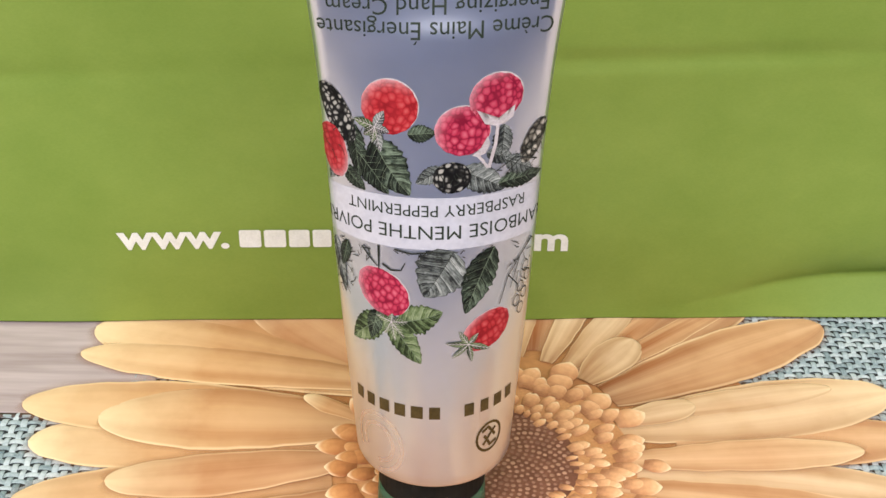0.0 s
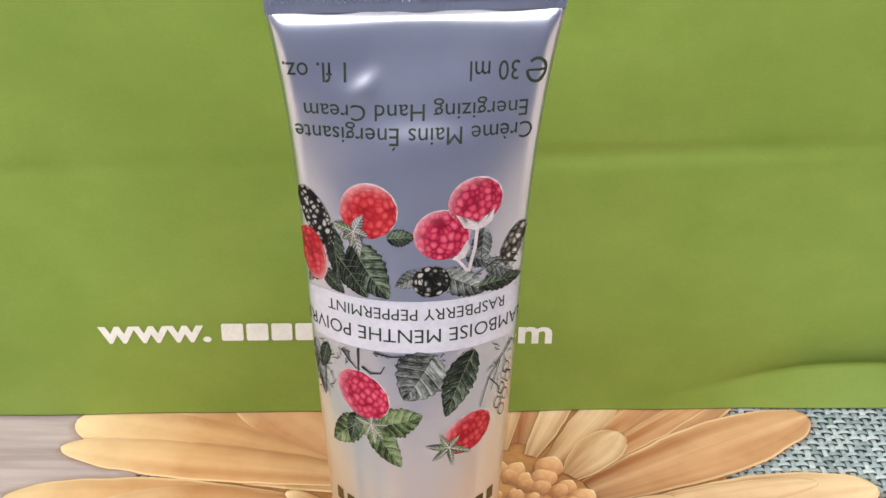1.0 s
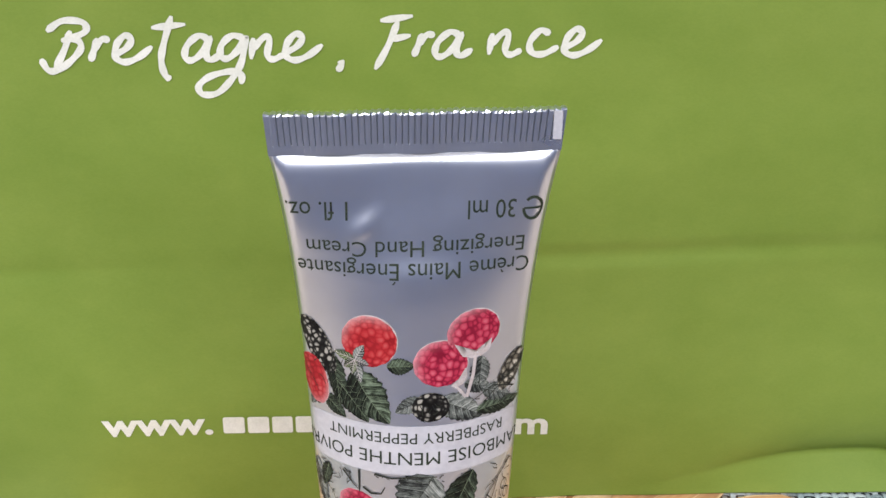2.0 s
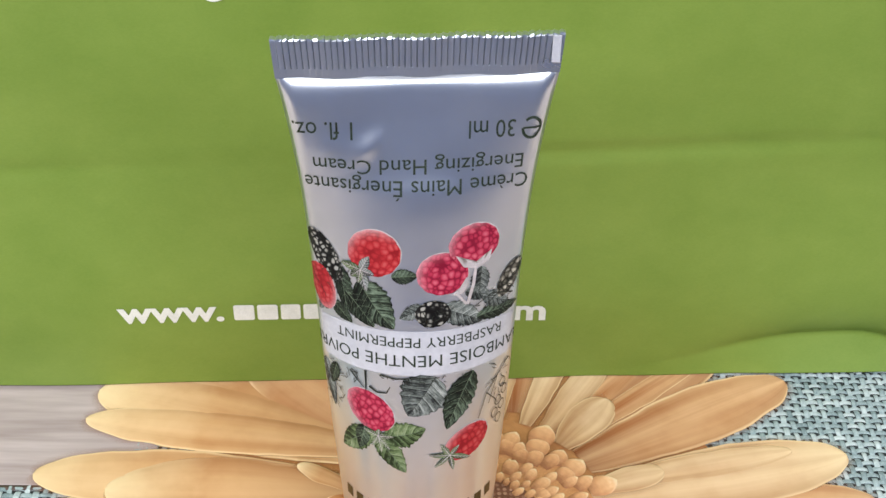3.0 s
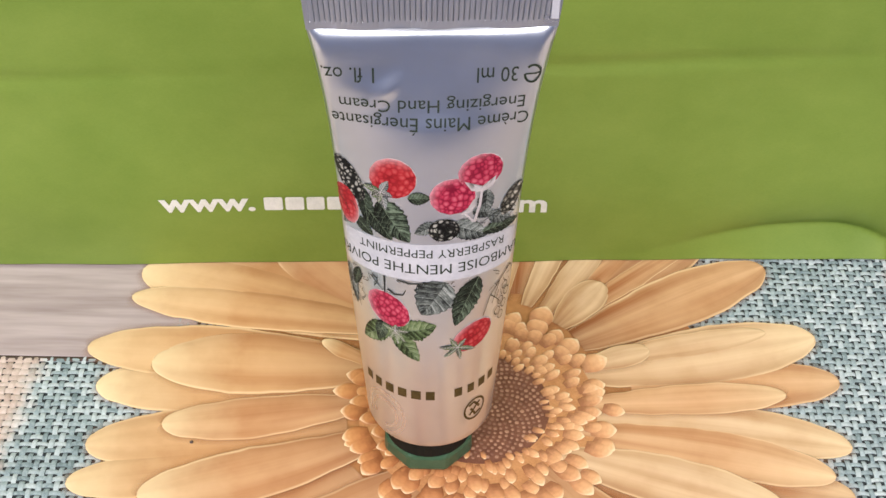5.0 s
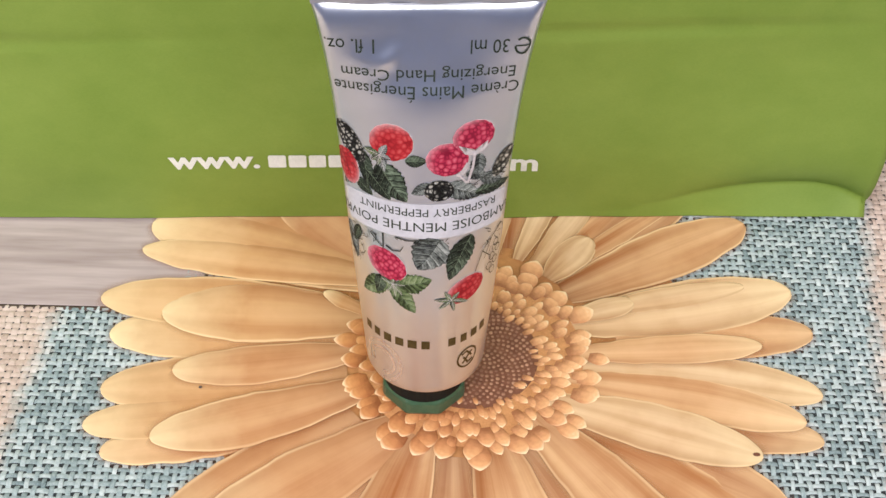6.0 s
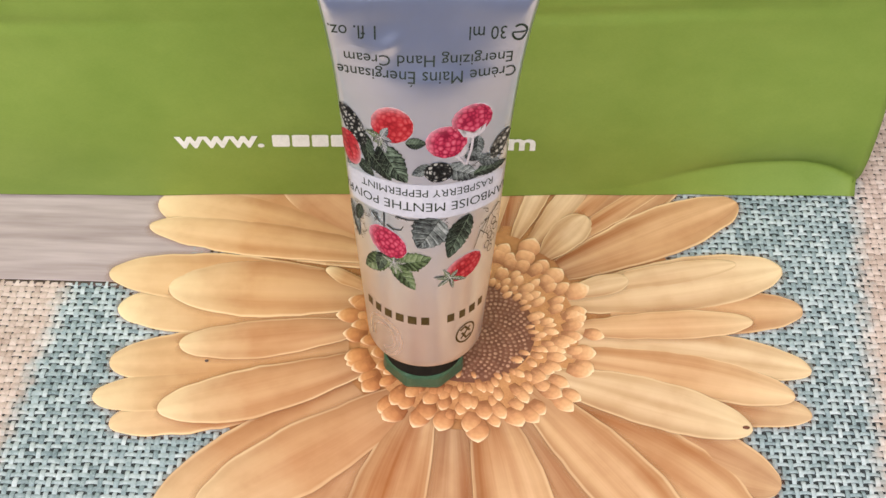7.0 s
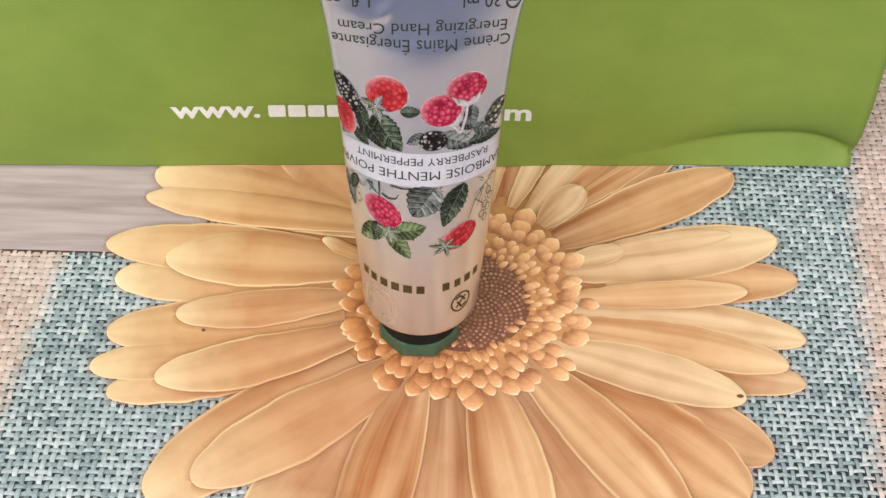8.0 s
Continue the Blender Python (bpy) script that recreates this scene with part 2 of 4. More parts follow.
def berry_ink(name, deep, mid, pale, frost, crease=0.12, tight=0.38, cell=0.85, calm=0.55):
    """Printed berry: packed round cells, dark in the creases, pale in the middle, frosted towards one rim."""
    m, nt, b = mat_new(name, 0.42, 0.0, 0.12)
    uv = nt.nodes.new("ShaderNodeUVMap")
    v = node(nt, "ShaderNodeTexVoronoi", Scale=cell, Randomness=0.7)
    gap = node(nt, "ShaderNodeTexVoronoi", Scale=cell, Randomness=0.7)
    gap.feature = "DISTANCE_TO_EDGE"
    nt.links.new(uv.outputs[0], v.inputs["Vector"])
    nt.links.new(uv.outputs[0], gap.inputs["Vector"])
    sepc = nt.nodes.new("ShaderNodeSeparateColor")
    nt.links.new(v.outputs["Color"], sepc.inputs[0])
    n = noise_tex(nt, uv.outputs[0], 2.2, 3)
    d = math_node(nt, "MULTIPLY_ADD", n, 0.14, math_node(nt, "MULTIPLY_ADD", sepc.outputs[0], 0.12, math_node(nt, "MULTIPLY_ADD", gap.outputs["Distance"], 0.5, math_node(nt, "MULTIPLY_ADD", v.outputs["Distance"], -0.36, 0.10))))
    tone = ramp(nt, d, [(0.0, deep), (crease, mid), (tight, pale)])
    big = noise_tex(nt, uv.outputs[0], 0.33, 2)
    tone = mix(nt, tone, mid, math_node(nt, "MULTIPLY", big, calm))
    rim = math_node(nt, "MULTIPLY", attr(nt, "frost"), math_node(nt, "MULTIPLY_ADD", n, 0.9, 0.3))
    nt.links.new(mix(nt, tone, frost, rim), b.inputs["Base Color"])
    return m


def leaf_ink(name, dark, mid, pale, ribs=7.0):
    """Printed leaf in fine hatching: strokes run out along the side veins, the edge and the hollows are dark."""
    m, nt, b = mat_new(name, 0.45, 0.0, 0.12)
    along, across = attr(nt, "along"), attr(nt, "across")
    out = math_node(nt, "ABSOLUTE", across)
    slant = math_node(nt, "MULTIPLY_ADD", along, ribs, math_node(nt, "MULTIPLY", out, -1.15))
    rib = math_node(nt, "FRACT", slant)
    info = nt.nodes.new("ShaderNodeObjectInfo")
    v = nt.nodes.new("ShaderNodeCombineXYZ")
    nt.links.new(math_node(nt, "MULTIPLY_ADD", info.outputs["Random"], 31.0, math_node(nt, "MULTIPLY", slant, 3.6)), v.inputs[0])
    nt.links.new(math_node(nt, "MULTIPLY", across, 1.7), v.inputs[1])
    hatch_n = noise_tex(nt, v.outputs[0], 1.5, 3, 0.65)
    cloud = noise_tex(nt, coords(nt), 420, 3)
    half = math_node(nt, "MULTIPLY", math_node(nt, "SIGN", across), 0.07)
    f = math_node(nt, "MULTIPLY_ADD", hatch_n, 0.75, math_node(nt, "MULTIPLY_ADD", rib, 0.24, math_node(nt, "MULTIPLY_ADD", cloud, 0.7, -0.42)))
    f = math_node(nt, "ADD", f, half)
    tone = ramp(nt, f, [(0.27, dark), (0.47, mid), (0.78, pale)])
    line = ramp(nt, out, [(0.84, (0, 0, 0)), (0.97, (1, 1, 1))])
    nt.links.new(mix(nt, tone, dark, math_node(nt, "MULTIPLY", line, 0.65)), b.inputs["Base Color"])
    return m


M_RASP = berry_ink("raspberry_ink", (0.13, 0.003, 0.016), (0.42, 0.030, 0.070), (0.62, 0.155, 0.20), (0.72, 0.38, 0.42))
M_RASPRED = berry_ink("red_raspberry_ink", (0.17, 0.006, 0.010), (0.41, 0.026, 0.032), (0.58, 0.135, 0.13), (0.68, 0.42, 0.42), 0.12, 0.38, 0.85, 0.8)
M_PALE = speckled("pale_sepal_ink", (0.38, 0.34, 0.33), (0.60, 0.55, 0.55), 500, 0.45)
M_LEAF = leaf_ink("dark_leaf_ink", (0.006, 0.007, 0.006), (0.026, 0.036, 0.024), (0.22, 0.29, 0.20))
M_MINT = leaf_ink("mint_leaf_ink", (0.016, 0.024, 0.010), (0.115, 0.165, 0.066), (0.34, 0.40, 0.235), 6.0)
M_GREYLEAF = leaf_ink("grey_leaf_ink", (0.016, 0.018, 0.018), (0.155, 0.175, 0.160), (0.47, 0.50, 0.465), 6.0)
M_BLACKB = berry_ink("blackberry_ink", (0.005, 0.005, 0.005), (0.022, 0.022, 0.020), (0.42, 0.41, 0.36), (0.01, 0.01, 0.01), 0.13, 0.25, 0.95, 0.12)
M_PALEB = berry_ink("drawn_berry_ink", (0.006, 0.006, 0.005), (0.20, 0.185, 0.145), (0.58, 0.55, 0.46), (0.02, 0.02, 0.02), 0.15, 0.26, 0.85, 0.1)
M_LINE = speckled("black_line_ink", (0.012, 0.014, 0.012), (0.04, 0.045, 0.035), 600, 0.45)
M_VEIN = speckled("pale_vein_ink", (0.10, 0.135, 0.080), (0.20, 0.25, 0.165), 900, 0.45)
M_MARK = speckled("pearl_mark", (0.68, 0.72, 0.78), (0.73, 0.77, 0.83), 300, 0.22, 0.90)
M_CAP = speckled("dark_green_plastic", (0.030, 0.085, 0.045), (0.048, 0.115, 0.062), 120, 0.32)
M_NECK = speckled("black_gap_plastic", (0.006, 0.007, 0.006), (0.012, 0.014, 0.012), 120, 0.6, spec=0.15)


for ink in (M_INK, M_RASP, M_RASPRED, M_LEAF, M_MINT, M_GREYLEAF, M_BLACKB, M_PALEB, M_LINE, M_VEIN, M_GOLD):
    ink.node_tree.nodes["Principled BSDF"].inputs["Specular IOR Level"].default_value = 0.12


# ---- helpers for things ----
def part(name, bm, material, parent=None, label="", smooth=True):
    me = bpy.data.meshes.new(name)
    bm.to_mesh(me)
    bm.free()
    return part_mesh(name, me, material, parent, label, smooth)


def part_mesh(name, me, material, parent=None, label="", smooth=True):
    if material and not me.materials:
        me.materials.append(material)
    if smooth:
        me.polygons.foreach_set("use_smooth", [True] * len(me.polygons))
    ob = new(name, me)
    ob.parent = parent
    if label:
        ob["label"] = label
    return ob


def pydata(name, verts, faces):
    me = bpy.data.meshes.new(name)
    me.from_pydata(verts, [], faces)
    me.update()
    return me


def box_bm(x0, x1, y0, y1, z0, z1, bevel=0.0):
    bm = bmesh.new()
    bmesh.ops.create_cube(bm, size=1)
    bmesh.ops.scale(bm, vec=(x1 - x0, y1 - y0, z1 - z0), verts=bm.verts)
    bmesh.ops.translate(bm, vec=((x0 + x1) / 2, (y0 + y1) / 2, (z0 + z1) / 2), verts=bm.verts)
    if bevel:
        bmesh.ops.bevel(bm, geom=bm.edges[:], offset=bevel, segments=2, affect="EDGES", profile=0.5)
    return bm


def text_mesh(words, size, bold=0.0, shear=0.0, align="LEFT", spacing=1.0):
    """Vertices (x, y) and faces of flat lettering in the built-in font."""
    cu = bpy.data.curves.new("lettering", "FONT")
    cu.body, cu.size, cu.offset, cu.shear, cu.align_x, cu.space_character = words, size, bold, shear, align, spacing
    cu.resolution_u = 3
    ob = bpy.data.objects.new("lettering", cu)
    scene.collection.objects.link(ob)
    dg = bpy.context.evaluated_depsgraph_get()
    me = ob.evaluated_get(dg).to_mesh()
    verts = [(v.co.x, v.co.y) for v in me.vertices]
    faces = [tuple(p.vertices) for p in me.polygons]
    ob.evaluated_get(dg).to_mesh_clear()
    bpy.data.objects.remove(ob)
    bpy.data.curves.remove(cu)
    return verts, faces


# ---- unseen room added round the table, for light and tube reflections ----
def setting(name, bm, material, label):
    return tagged(part(name, bm, material, None, "", False), label, name.split("_")[0], "", "structure")


setting("floor", box_bm(-2.3, 2.3, -1.3, 1.5, -0.80, -0.75), M_FLOOR, "unseen added floor of dark wood under the table")
setting("ceiling", box_bm(-2.3, 2.3, -1.3, 1.5, 1.80, 1.88), M_CEIL, "unseen added ceiling, plain white")
setting("wall_north", box_bm(-2.3, 2.3, 1.5, 1.6, -0.75, 1.80), M_WALL, "unseen added wall, plain warm white")
setting("wall_east", box_bm(2.3, 2.4, -1.3, 1.5, -0.75, 1.80), M_WALL, "unseen added wall, plain warm white")
setting("wall_west", box_bm(-2.4, -2.3, -1.3, 1.5, -0.75, 1.80), M_WALL, "unseen added wall, plain warm white")
south = box_bm(-2.3, 2.3, -1.42, -1.3, -0.75, 0.80)
for x0, x1, z0, z1 in ((-2.3, -2.02, 0.80, 1.80), (1.52, 2.3, 0.80, 1.80), (-2.02, 1.52, 1.70, 1.80)):
    piece = box_bm(x0, x1, -1.42, -1.3, z0, z1)
    me_tmp = bpy.data.meshes.new("piece")
    piece.to_mesh(me_tmp)
    piece.free()
    south.from_mesh(me_tmp)
    bpy.data.meshes.remove(me_tmp)
setting("wall_south", south, M_BLUEWALL, "unseen added wall, blue-grey for the tube's reflections, with a wide window")
# unseen window frame, added round the area lamp
window = tagged(new("window_1"), "unseen added window, wide and white-framed, behind the table", "window", "", "structure")
for x0, x1, z0, z1 in ((-2.02, 1.52, 0.80, 0.84), (-2.02, 1.52, 1.66, 1.70), (-2.02, -1.98, 0.84, 1.66), (1.48, 1.52, 0.84, 1.66)):
    part("window_frame", box_bm(x0, x1, -1.40, -1.34, z0, z1, 0.004), M_FRAME, window, "", False)
part("window_sill", box_bm(-2.06, 1.56, -1.30, -1.22, 0.765, 0.798, 0.006), M_FRAME, window, "", False)

# ---- table ----
table = tagged(new("table"), "pale wooden table under the printed placemat", "table")
part("tabletop", box_bm(-0.65, 0.65, -0.143, 0.62, -0.033, -0.003, 0.004), M_TABLE, table)
for lx in (-0.58, 0.58):
    for ly in (-0.10, 0.55):
        part("leg", box_bm(lx - 0.03, lx + 0.03, ly - 0.03, ly + 0.03, -0.75, -0.033, 0.004), M_TABLE, table)

# ---- placemat with the printed flower ----
placemat = tagged(new("placemat"), "flat placemat printed with an orange gerbera on teal burlap", "placemat")
part("backing", box_bm(-0.139, 0.136, -0.116, 0.120, -0.003, -0.0016, 0.0004), M_GAP, placemat, "dark gaps of the printed weave")

FX, FY = 8.5 * MM, 8.0 * MM


def burlap(name, material, wanted, label, fill=1.0):
    """Every crossing shows one short bulged piece of the thread that runs on top."""
    pitch, rng = 1.78 * MM, random.Random(5)
    verts, faces = [], []
    for i in range(-77, 76):
        for j in range(-64, 66):
            x, y = i * pitch + 0.25 * MM * math.sin(j * 0.21), j * pitch + 0.22 * MM * math.sin(i * 0.17 + 1)
            if not wanted(x, y):
                continue
            x, y = x + rng.uniform(-0.10, 0.10) * MM, y + rng.uniform(-0.10, 0.10) * MM
            flat = (i + j) % 2 == 0
            half, wide = rng.uniform(1.30, 1.38) * MM, rng.uniform(0.47, 0.61) * fill * (1 - 0.20 * min(1.0, max(0.0, x / 0.07)) * min(1.0, max(0.0, (0.01 - y) / 0.05))) * MM
            lean = rng.uniform(-0.09, 0.09)
            k = len(verts)
            for a, w, h in ((-1.0, 0.94, -0.2), (-0.45, 1.0, 0.95), (0.45, 1.0, 0.95), (1.0, 0.94, -0.2)):
                for s, lift in ((-1, 0.0), (0, 0.34), (1, 0.0)):
                    p, q = a * half, s * w * wide + lean * a * half
                    z = -1.57 * MM + (0.10 + 0.24 * h + lift * (0.3 + 0.5 * h)) * MM
                    verts.append((x + p, y + q, z) if flat else (x + q, y + p, z))
            for a in range(3):
                for s in range(2):
                    c = k + a * 3 + s
                    quad = (c, c + 3, c + 4, c + 1)
                    faces.append(quad if flat is False else quad[::-1])
    ob = part_mesh(name, pydata(name, verts, faces), material, placemat, label)
    ob["kind"] = "stuff"
    return ob


def ragged(x, y):
    """Wavering borders between the teal cloth and the beige one beyond it."""
    wob = 2.6 * MM * noise.noise((x * 160, y * 160, 0.3)) + 3.6 * MM * noise.noise((x * 610, y * 610, 2.3))
    return -87.5 * MM + 0.10 * (y - 0.018) + wob, 101.0 * MM + 0.13 * y + wob


def on_cloth(x, y):
    near = math.hypot(x - FX, y - FY) < 44 * MM
    wood = y > 20.5 * MM and x < -60 * MM
    return not near and not wood


def in_teal(x, y):
    low, high = ragged(x, y)
    return low < x < high and y > -64 * MM + 0.5 * (low + 87.5 * MM)


burlap("teal_burlap", M_BURLAP, lambda x, y: on_cloth(x, y) and in_teal(x, y), "teal-blue woven burlap")
burlap("beige_burlap", M_BURLAP, lambda x, y: on_cloth(x, y) and not in_teal(x, y), "beige-pink woven burlap", 1.3)
part("wood_plank", box_bm(-0.1388, -0.055, 0.0205, 0.1198, -0.0016, -0.00105, 0.0002), M_WOOD, placemat, "pale grey-pink wood plank")
part("plank_joint", box_bm(-0.1388, -0.066, 0.0192, 0.0204, -0.0016, -0.00115), M_CRACK, placemat, "dark joint along the plank")


def petal(bx, by, tx, ty, wide, layer, tone, bend=0.0, blunt=2.3, base=0.45, streaks=None):
    """A long petal from its base to its tip (mm), its width, its layer above the ground and its printed ground tone."""
    streaks = streaks or (0.40 if tx < -20 else 0.95 if ty < -25 or ty > 40 else 0.72)
    n_a, cross = 26, (-1.3, -1.09, -1.0, -0.92, -0.6, -0.25, 0.0, 0.25, 0.6, 0.92, 1.0, 1.09, 1.3)
    b0, t0 = Vector((bx, by)), Vector((tx, ty))
    axis = t0 - b0
    side = Vector((-axis.y, axis.x)).normalized()
    verts, uvs, faces = [], [], []
    for i in range(n_a + 1):
        a = 1 - (1 - i / n_a) ** 1.6
        swell = base + (1 - base) * math.sin(min(a / 0.62, 1.0) * math.pi / 2)
        tip = (1 - max(0.0, (a - 0.5) / 0.5) ** blunt) ** 0.5
        w = max(0.5 * wide * swell * tip, 0.02)
        mid = b0 + axis * a + side * (bend * axis.length * 4 * a * (1 - a) * 0.25)
        for c in cross:
            ww = w * c if abs(c) <= 1 else math.copysign(w + (0.3 if abs(c) < 1.2 else 1.5), c)
            here = mid + side * ww
            ww += 0.45 * noise.noise((here.x * 0.22, here.y * 0.22, layer + wide)) * (abs(c) > 0.9) * min(1.0, w / 2)
            p = mid + side * ww
            if abs(c) > 1:
                p += axis.normalized() * (0.4 if abs(c) < 1.2 else 1.3) * a
            over = max(0.0, 1 - c * c)
            z = -0.88 + layer * 0.11 + (0.14 * over ** 0.6 + 0.03 * math.cos(c * 7) * over if abs(c) <= 1 else -0.05)
            verts.append((p.x * MM, p.y * MM, z * MM))
            uvs.append((a, 0.5 + 0.5 * c))
    m = len(cross)
    for i in range(n_a):
        for k in range(m - 1):
            q = i * m + k
            faces.append((q, q + 1, q + m + 1, q + m)[::-1])
    me = pydata("petal", verts, faces)
    layer_uv = me.uv_layers.new(name="along_across")
    for loop in me.loops:
        layer_uv.data[loop.index].uv = uvs[loop.vertex_index]
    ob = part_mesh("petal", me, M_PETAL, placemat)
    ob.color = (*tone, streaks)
    return ob


ground = bmesh.new()
bmesh.ops.create_circle(ground, cap_ends=True, segments=64, radius=57 * MM)
bmesh.ops.translate(ground, vec=(FX - 2 * MM, FY - 2 * MM, -0.95 * MM), verts=ground.verts)
part("flower_ground", ground, speckled("petal_ground_print", (0.40, 0.17, 0.06), (0.56, 0.27, 0.10), 60, 0.45), placemat, "brown-orange ground between the petals")
GOLD, AMBER, PEACH, BROWN, APRICOT, STRAW = (0.79, 0.415, 0.15), (0.77, 0.370, 0.148), (1.0, 0.79, 0.54), (0.66, 0.305, 0.135), (0.90, 0.53, 0.28), (0.88, 0.52, 0.215)
# far side, partly under the bag
petal(-10, 30, -70, 48, 19, 1, STRAW)
petal(-10, 33, -60, 58, 22, 0, GOLD)
petal(-8, 33, -40, 64, 20, 1, AMBER)
petal(-6, 34, -22, 72, 17, 0, AMBER)
petal(6, 40, 2, 84, 18, 0, BROWN)
petal(-10, 31, -71, 39, 12, 2, STRAW)
petal(18, 42, 24, 86, 16, 0, AMBER)
petal(28, 36, 56, 78, 13, 0, BROWN)
petal(30, 33, 66, 66, 13, 1, BROWN)
petal(24, 36, 40, 62, 7, 2, PEACH)
petal(20, 38, 31, 66, 6, 2, PEACH)
petal(14, 40, 18, 70, 7, 1, PEACH)
petal(29, 34, 60, 60, 6, 2, AMBER)
petal(26, 35, 46, 58, 7, 1, AMBER)
petal(27, 32, 38, 46, 9, 3, PEACH, 0.0, 3.0)
petal(31, 27.5, 77, 52.5, 16, 2, AMBER)
# one side
petal(-19, 14, -74, 12, 16, 1, GOLD)
petal(-14, 19, -78, 23, 16, 2, STRAW, -0.05)
petal(-14, 18, -63, 19, 18, 3, GOLD, -0.03, 2.0)
petal(-19, 2, -73, -4, 16, 1, GOLD)
petal(-19, -5, -75, -14, 13, 1, GOLD)
petal(-20, -8, -70, -21, 13, 0, AMBER)
petal(-17, 8, -58, 1.5, 11.5, 4, AMBER, 0.08)
petal(-15, -2, -60, -17, 14, 4, AMBER, 0.12)
petal(-14, 19, -26, 26, 4.5, 4, GOLD)
# near side
petal(-16, -10, -57, -47, 20, 1, AMBER)
petal(-4, -11, -48, -43, 17.5, 3, AMBER, 0.03)
petal(-9, -14, -36, -62, 19, 1, BROWN)
petal(-6, -18, -30, -76, 20, 0, BROWN)
petal(-2, -14, -13, -62, 16.5, 3, AMBER, -0.08)
petal(4, -20, 2, -72, 20, 1, BROWN)
petal(13, -14, 22.5, -64, 17.5, 3, APRICOT, 0.05)
petal(18, -18, 40, -66, 22, 1, BROWN)
petal(21.5, -9, 55.5, -53, 16.5, 4, APRICOT, 0.09)
petal(28, -14, 68, -44, 24, 1, AMBER)
petal(33, -13, 75, -33, 18, 0, BROWN)
# other side
petal(26, -5, 71, -18.5, 13.5, 4, PEACH, 0.03)
petal(36, 22, 74, 31, 7, 3, PEACH)
petal(40, -6, 85, -14, 12, 1, BROWN)
petal(30, 1.2, 82, -9, 12.4, 3, APRICOT, 0.07)
petal(32, 5.5, 87, -1.4, 13, 2, PEACH, 0.10)
petal(33, 9, 75.5, 12.6, 8.8, 4, APRICOT)
petal(42, 14, 88, 17, 14, 1, AMBER)
petal(32, 18, 85, 30, 17, 2, PEACH, -0.03)
petal(32, 20, 47, 25, 6.5, 4, PEACH, 0.0, 3.0)


def floret_mesh():
    """A rounded bud, lying outwards along x, a millimetre long."""
    verts, faces = [], []
    rings, seg = 10, 12
    for i in range(rings + 1):
        a = math.sin(0.5 * math.pi * i / rings)
        r = 0.36 * (0.55 + 0.75 * a) * (1 - max(0.0, (a - 0.30) / 0.70) ** 1.7) ** 0.86 + 0.006
        for k in range(seg + 1):
            t = math.pi * k / seg
            verts.append((a, r * math.cos(t), 0.36 * r * math.sin(t) + 0.08 * a))
    for i in range(rings):
        for k in range(seg):
            q = i * (seg + 1) + k
            faces.append((q, q + seg + 1, q + seg + 2, q + 1)[::-1])
    return pydata("floret", verts, faces)


halo = bmesh.new()
bmesh.ops.create_circle(halo, cap_ends=True, segments=56, radius=25.6 * MM)
bmesh.ops.translate(halo, vec=(FX, FY, -0.42 * MM), verts=halo.verts)
part("floret_ground", halo, speckled("floret_ground_print", (0.50, 0.22, 0.085), (0.70, 0.35, 0.145), 220, 0.45), placemat, "orange-brown ground between the florets")
disc = bmesh.new()
bmesh.ops.create_circle(disc, cap_ends=True, segments=48, radius=15.5 * MM)
bmesh.ops.translate(disc, vec=(FX, FY, -0.36 * MM), verts=disc.verts)
part("flower_disc", disc, M_DISC, placemat, "dark brown flower centre")
FLORET = floret_mesh()
FLORET.materials.append(M_FLORET)
FLORET.polygons.foreach_set("use_smooth", [True] * len(FLORET.polygons))
rng = random.Random(11)
for count, radius, size, wide, level in ((29, 25.6, 5.2, 1.30, -0.34), (34, 23.2, 4.7, 1.22, -0.32), (37, 20.8, 4.3, 1.12, -0.30), (42, 18.4, 3.7, 1.05, -0.30), (46, 16.2, 3.0, 1.0, -0.30), (48, 14.2, 2.4, 0.95, -0.30)):
    for k in range(count):
        ang = 2 * math.pi * (k + rng.uniform(-0.34, 0.34)) / count + radius
        rr = (radius + rng.uniform(-1.9, 1.6)) * MM
        s = 1.08 * size * rng.uniform(0.78, 1.18) * MM
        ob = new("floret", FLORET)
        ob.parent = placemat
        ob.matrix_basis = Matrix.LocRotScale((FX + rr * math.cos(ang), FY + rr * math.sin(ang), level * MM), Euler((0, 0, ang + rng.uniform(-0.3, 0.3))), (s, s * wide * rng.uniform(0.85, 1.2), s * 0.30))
        # light from the right is painted into the print: florets paler that side
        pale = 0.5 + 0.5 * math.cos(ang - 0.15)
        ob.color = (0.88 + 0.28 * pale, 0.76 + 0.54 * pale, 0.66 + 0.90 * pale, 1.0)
beads_v, beads_f = [], []
for k in range(460):
    rr, ang = 14.2 * MM * math.sqrt(k / 460), k * 2.39996
    cx, cy, r = FX + rr * math.cos(ang), FY + rr * math.sin(ang), 0.42 * MM * rng.uniform(0.8, 1.2)
    q = len(beads_v)
    beads_v += [(cx + r * math.cos(t * math.pi / 3), cy + r * math.sin(t * math.pi / 3), -0.36 * MM) for t in range(6)] + [(cx, cy, -0.16 * MM)]
    beads_f += [(q + t, q + (t + 1) % 6, q + 6) for t in range(6)]
part_mesh("disc_bead", pydata("disc_bead", beads_v, beads_f), M_BEAD, placemat, "tiny brown beads of the flower centre")["kind"] = "stuff"
spot = bmesh.new()
bmesh.ops.create_circle(spot, cap_ends=True, segments=14, radius=0.62 * MM)
bmesh.ops.scale(spot, vec=(1.3, 0.8, 1), verts=spot.verts)
bmesh.ops.translate(spot, vec=(69.6 * MM, -17.9 * MM, -0.16 * MM), verts=spot.verts)
part("petal_spot", spot, M_DISC, placemat, "brown spot at a petal's tip")
speck = bmesh.new()
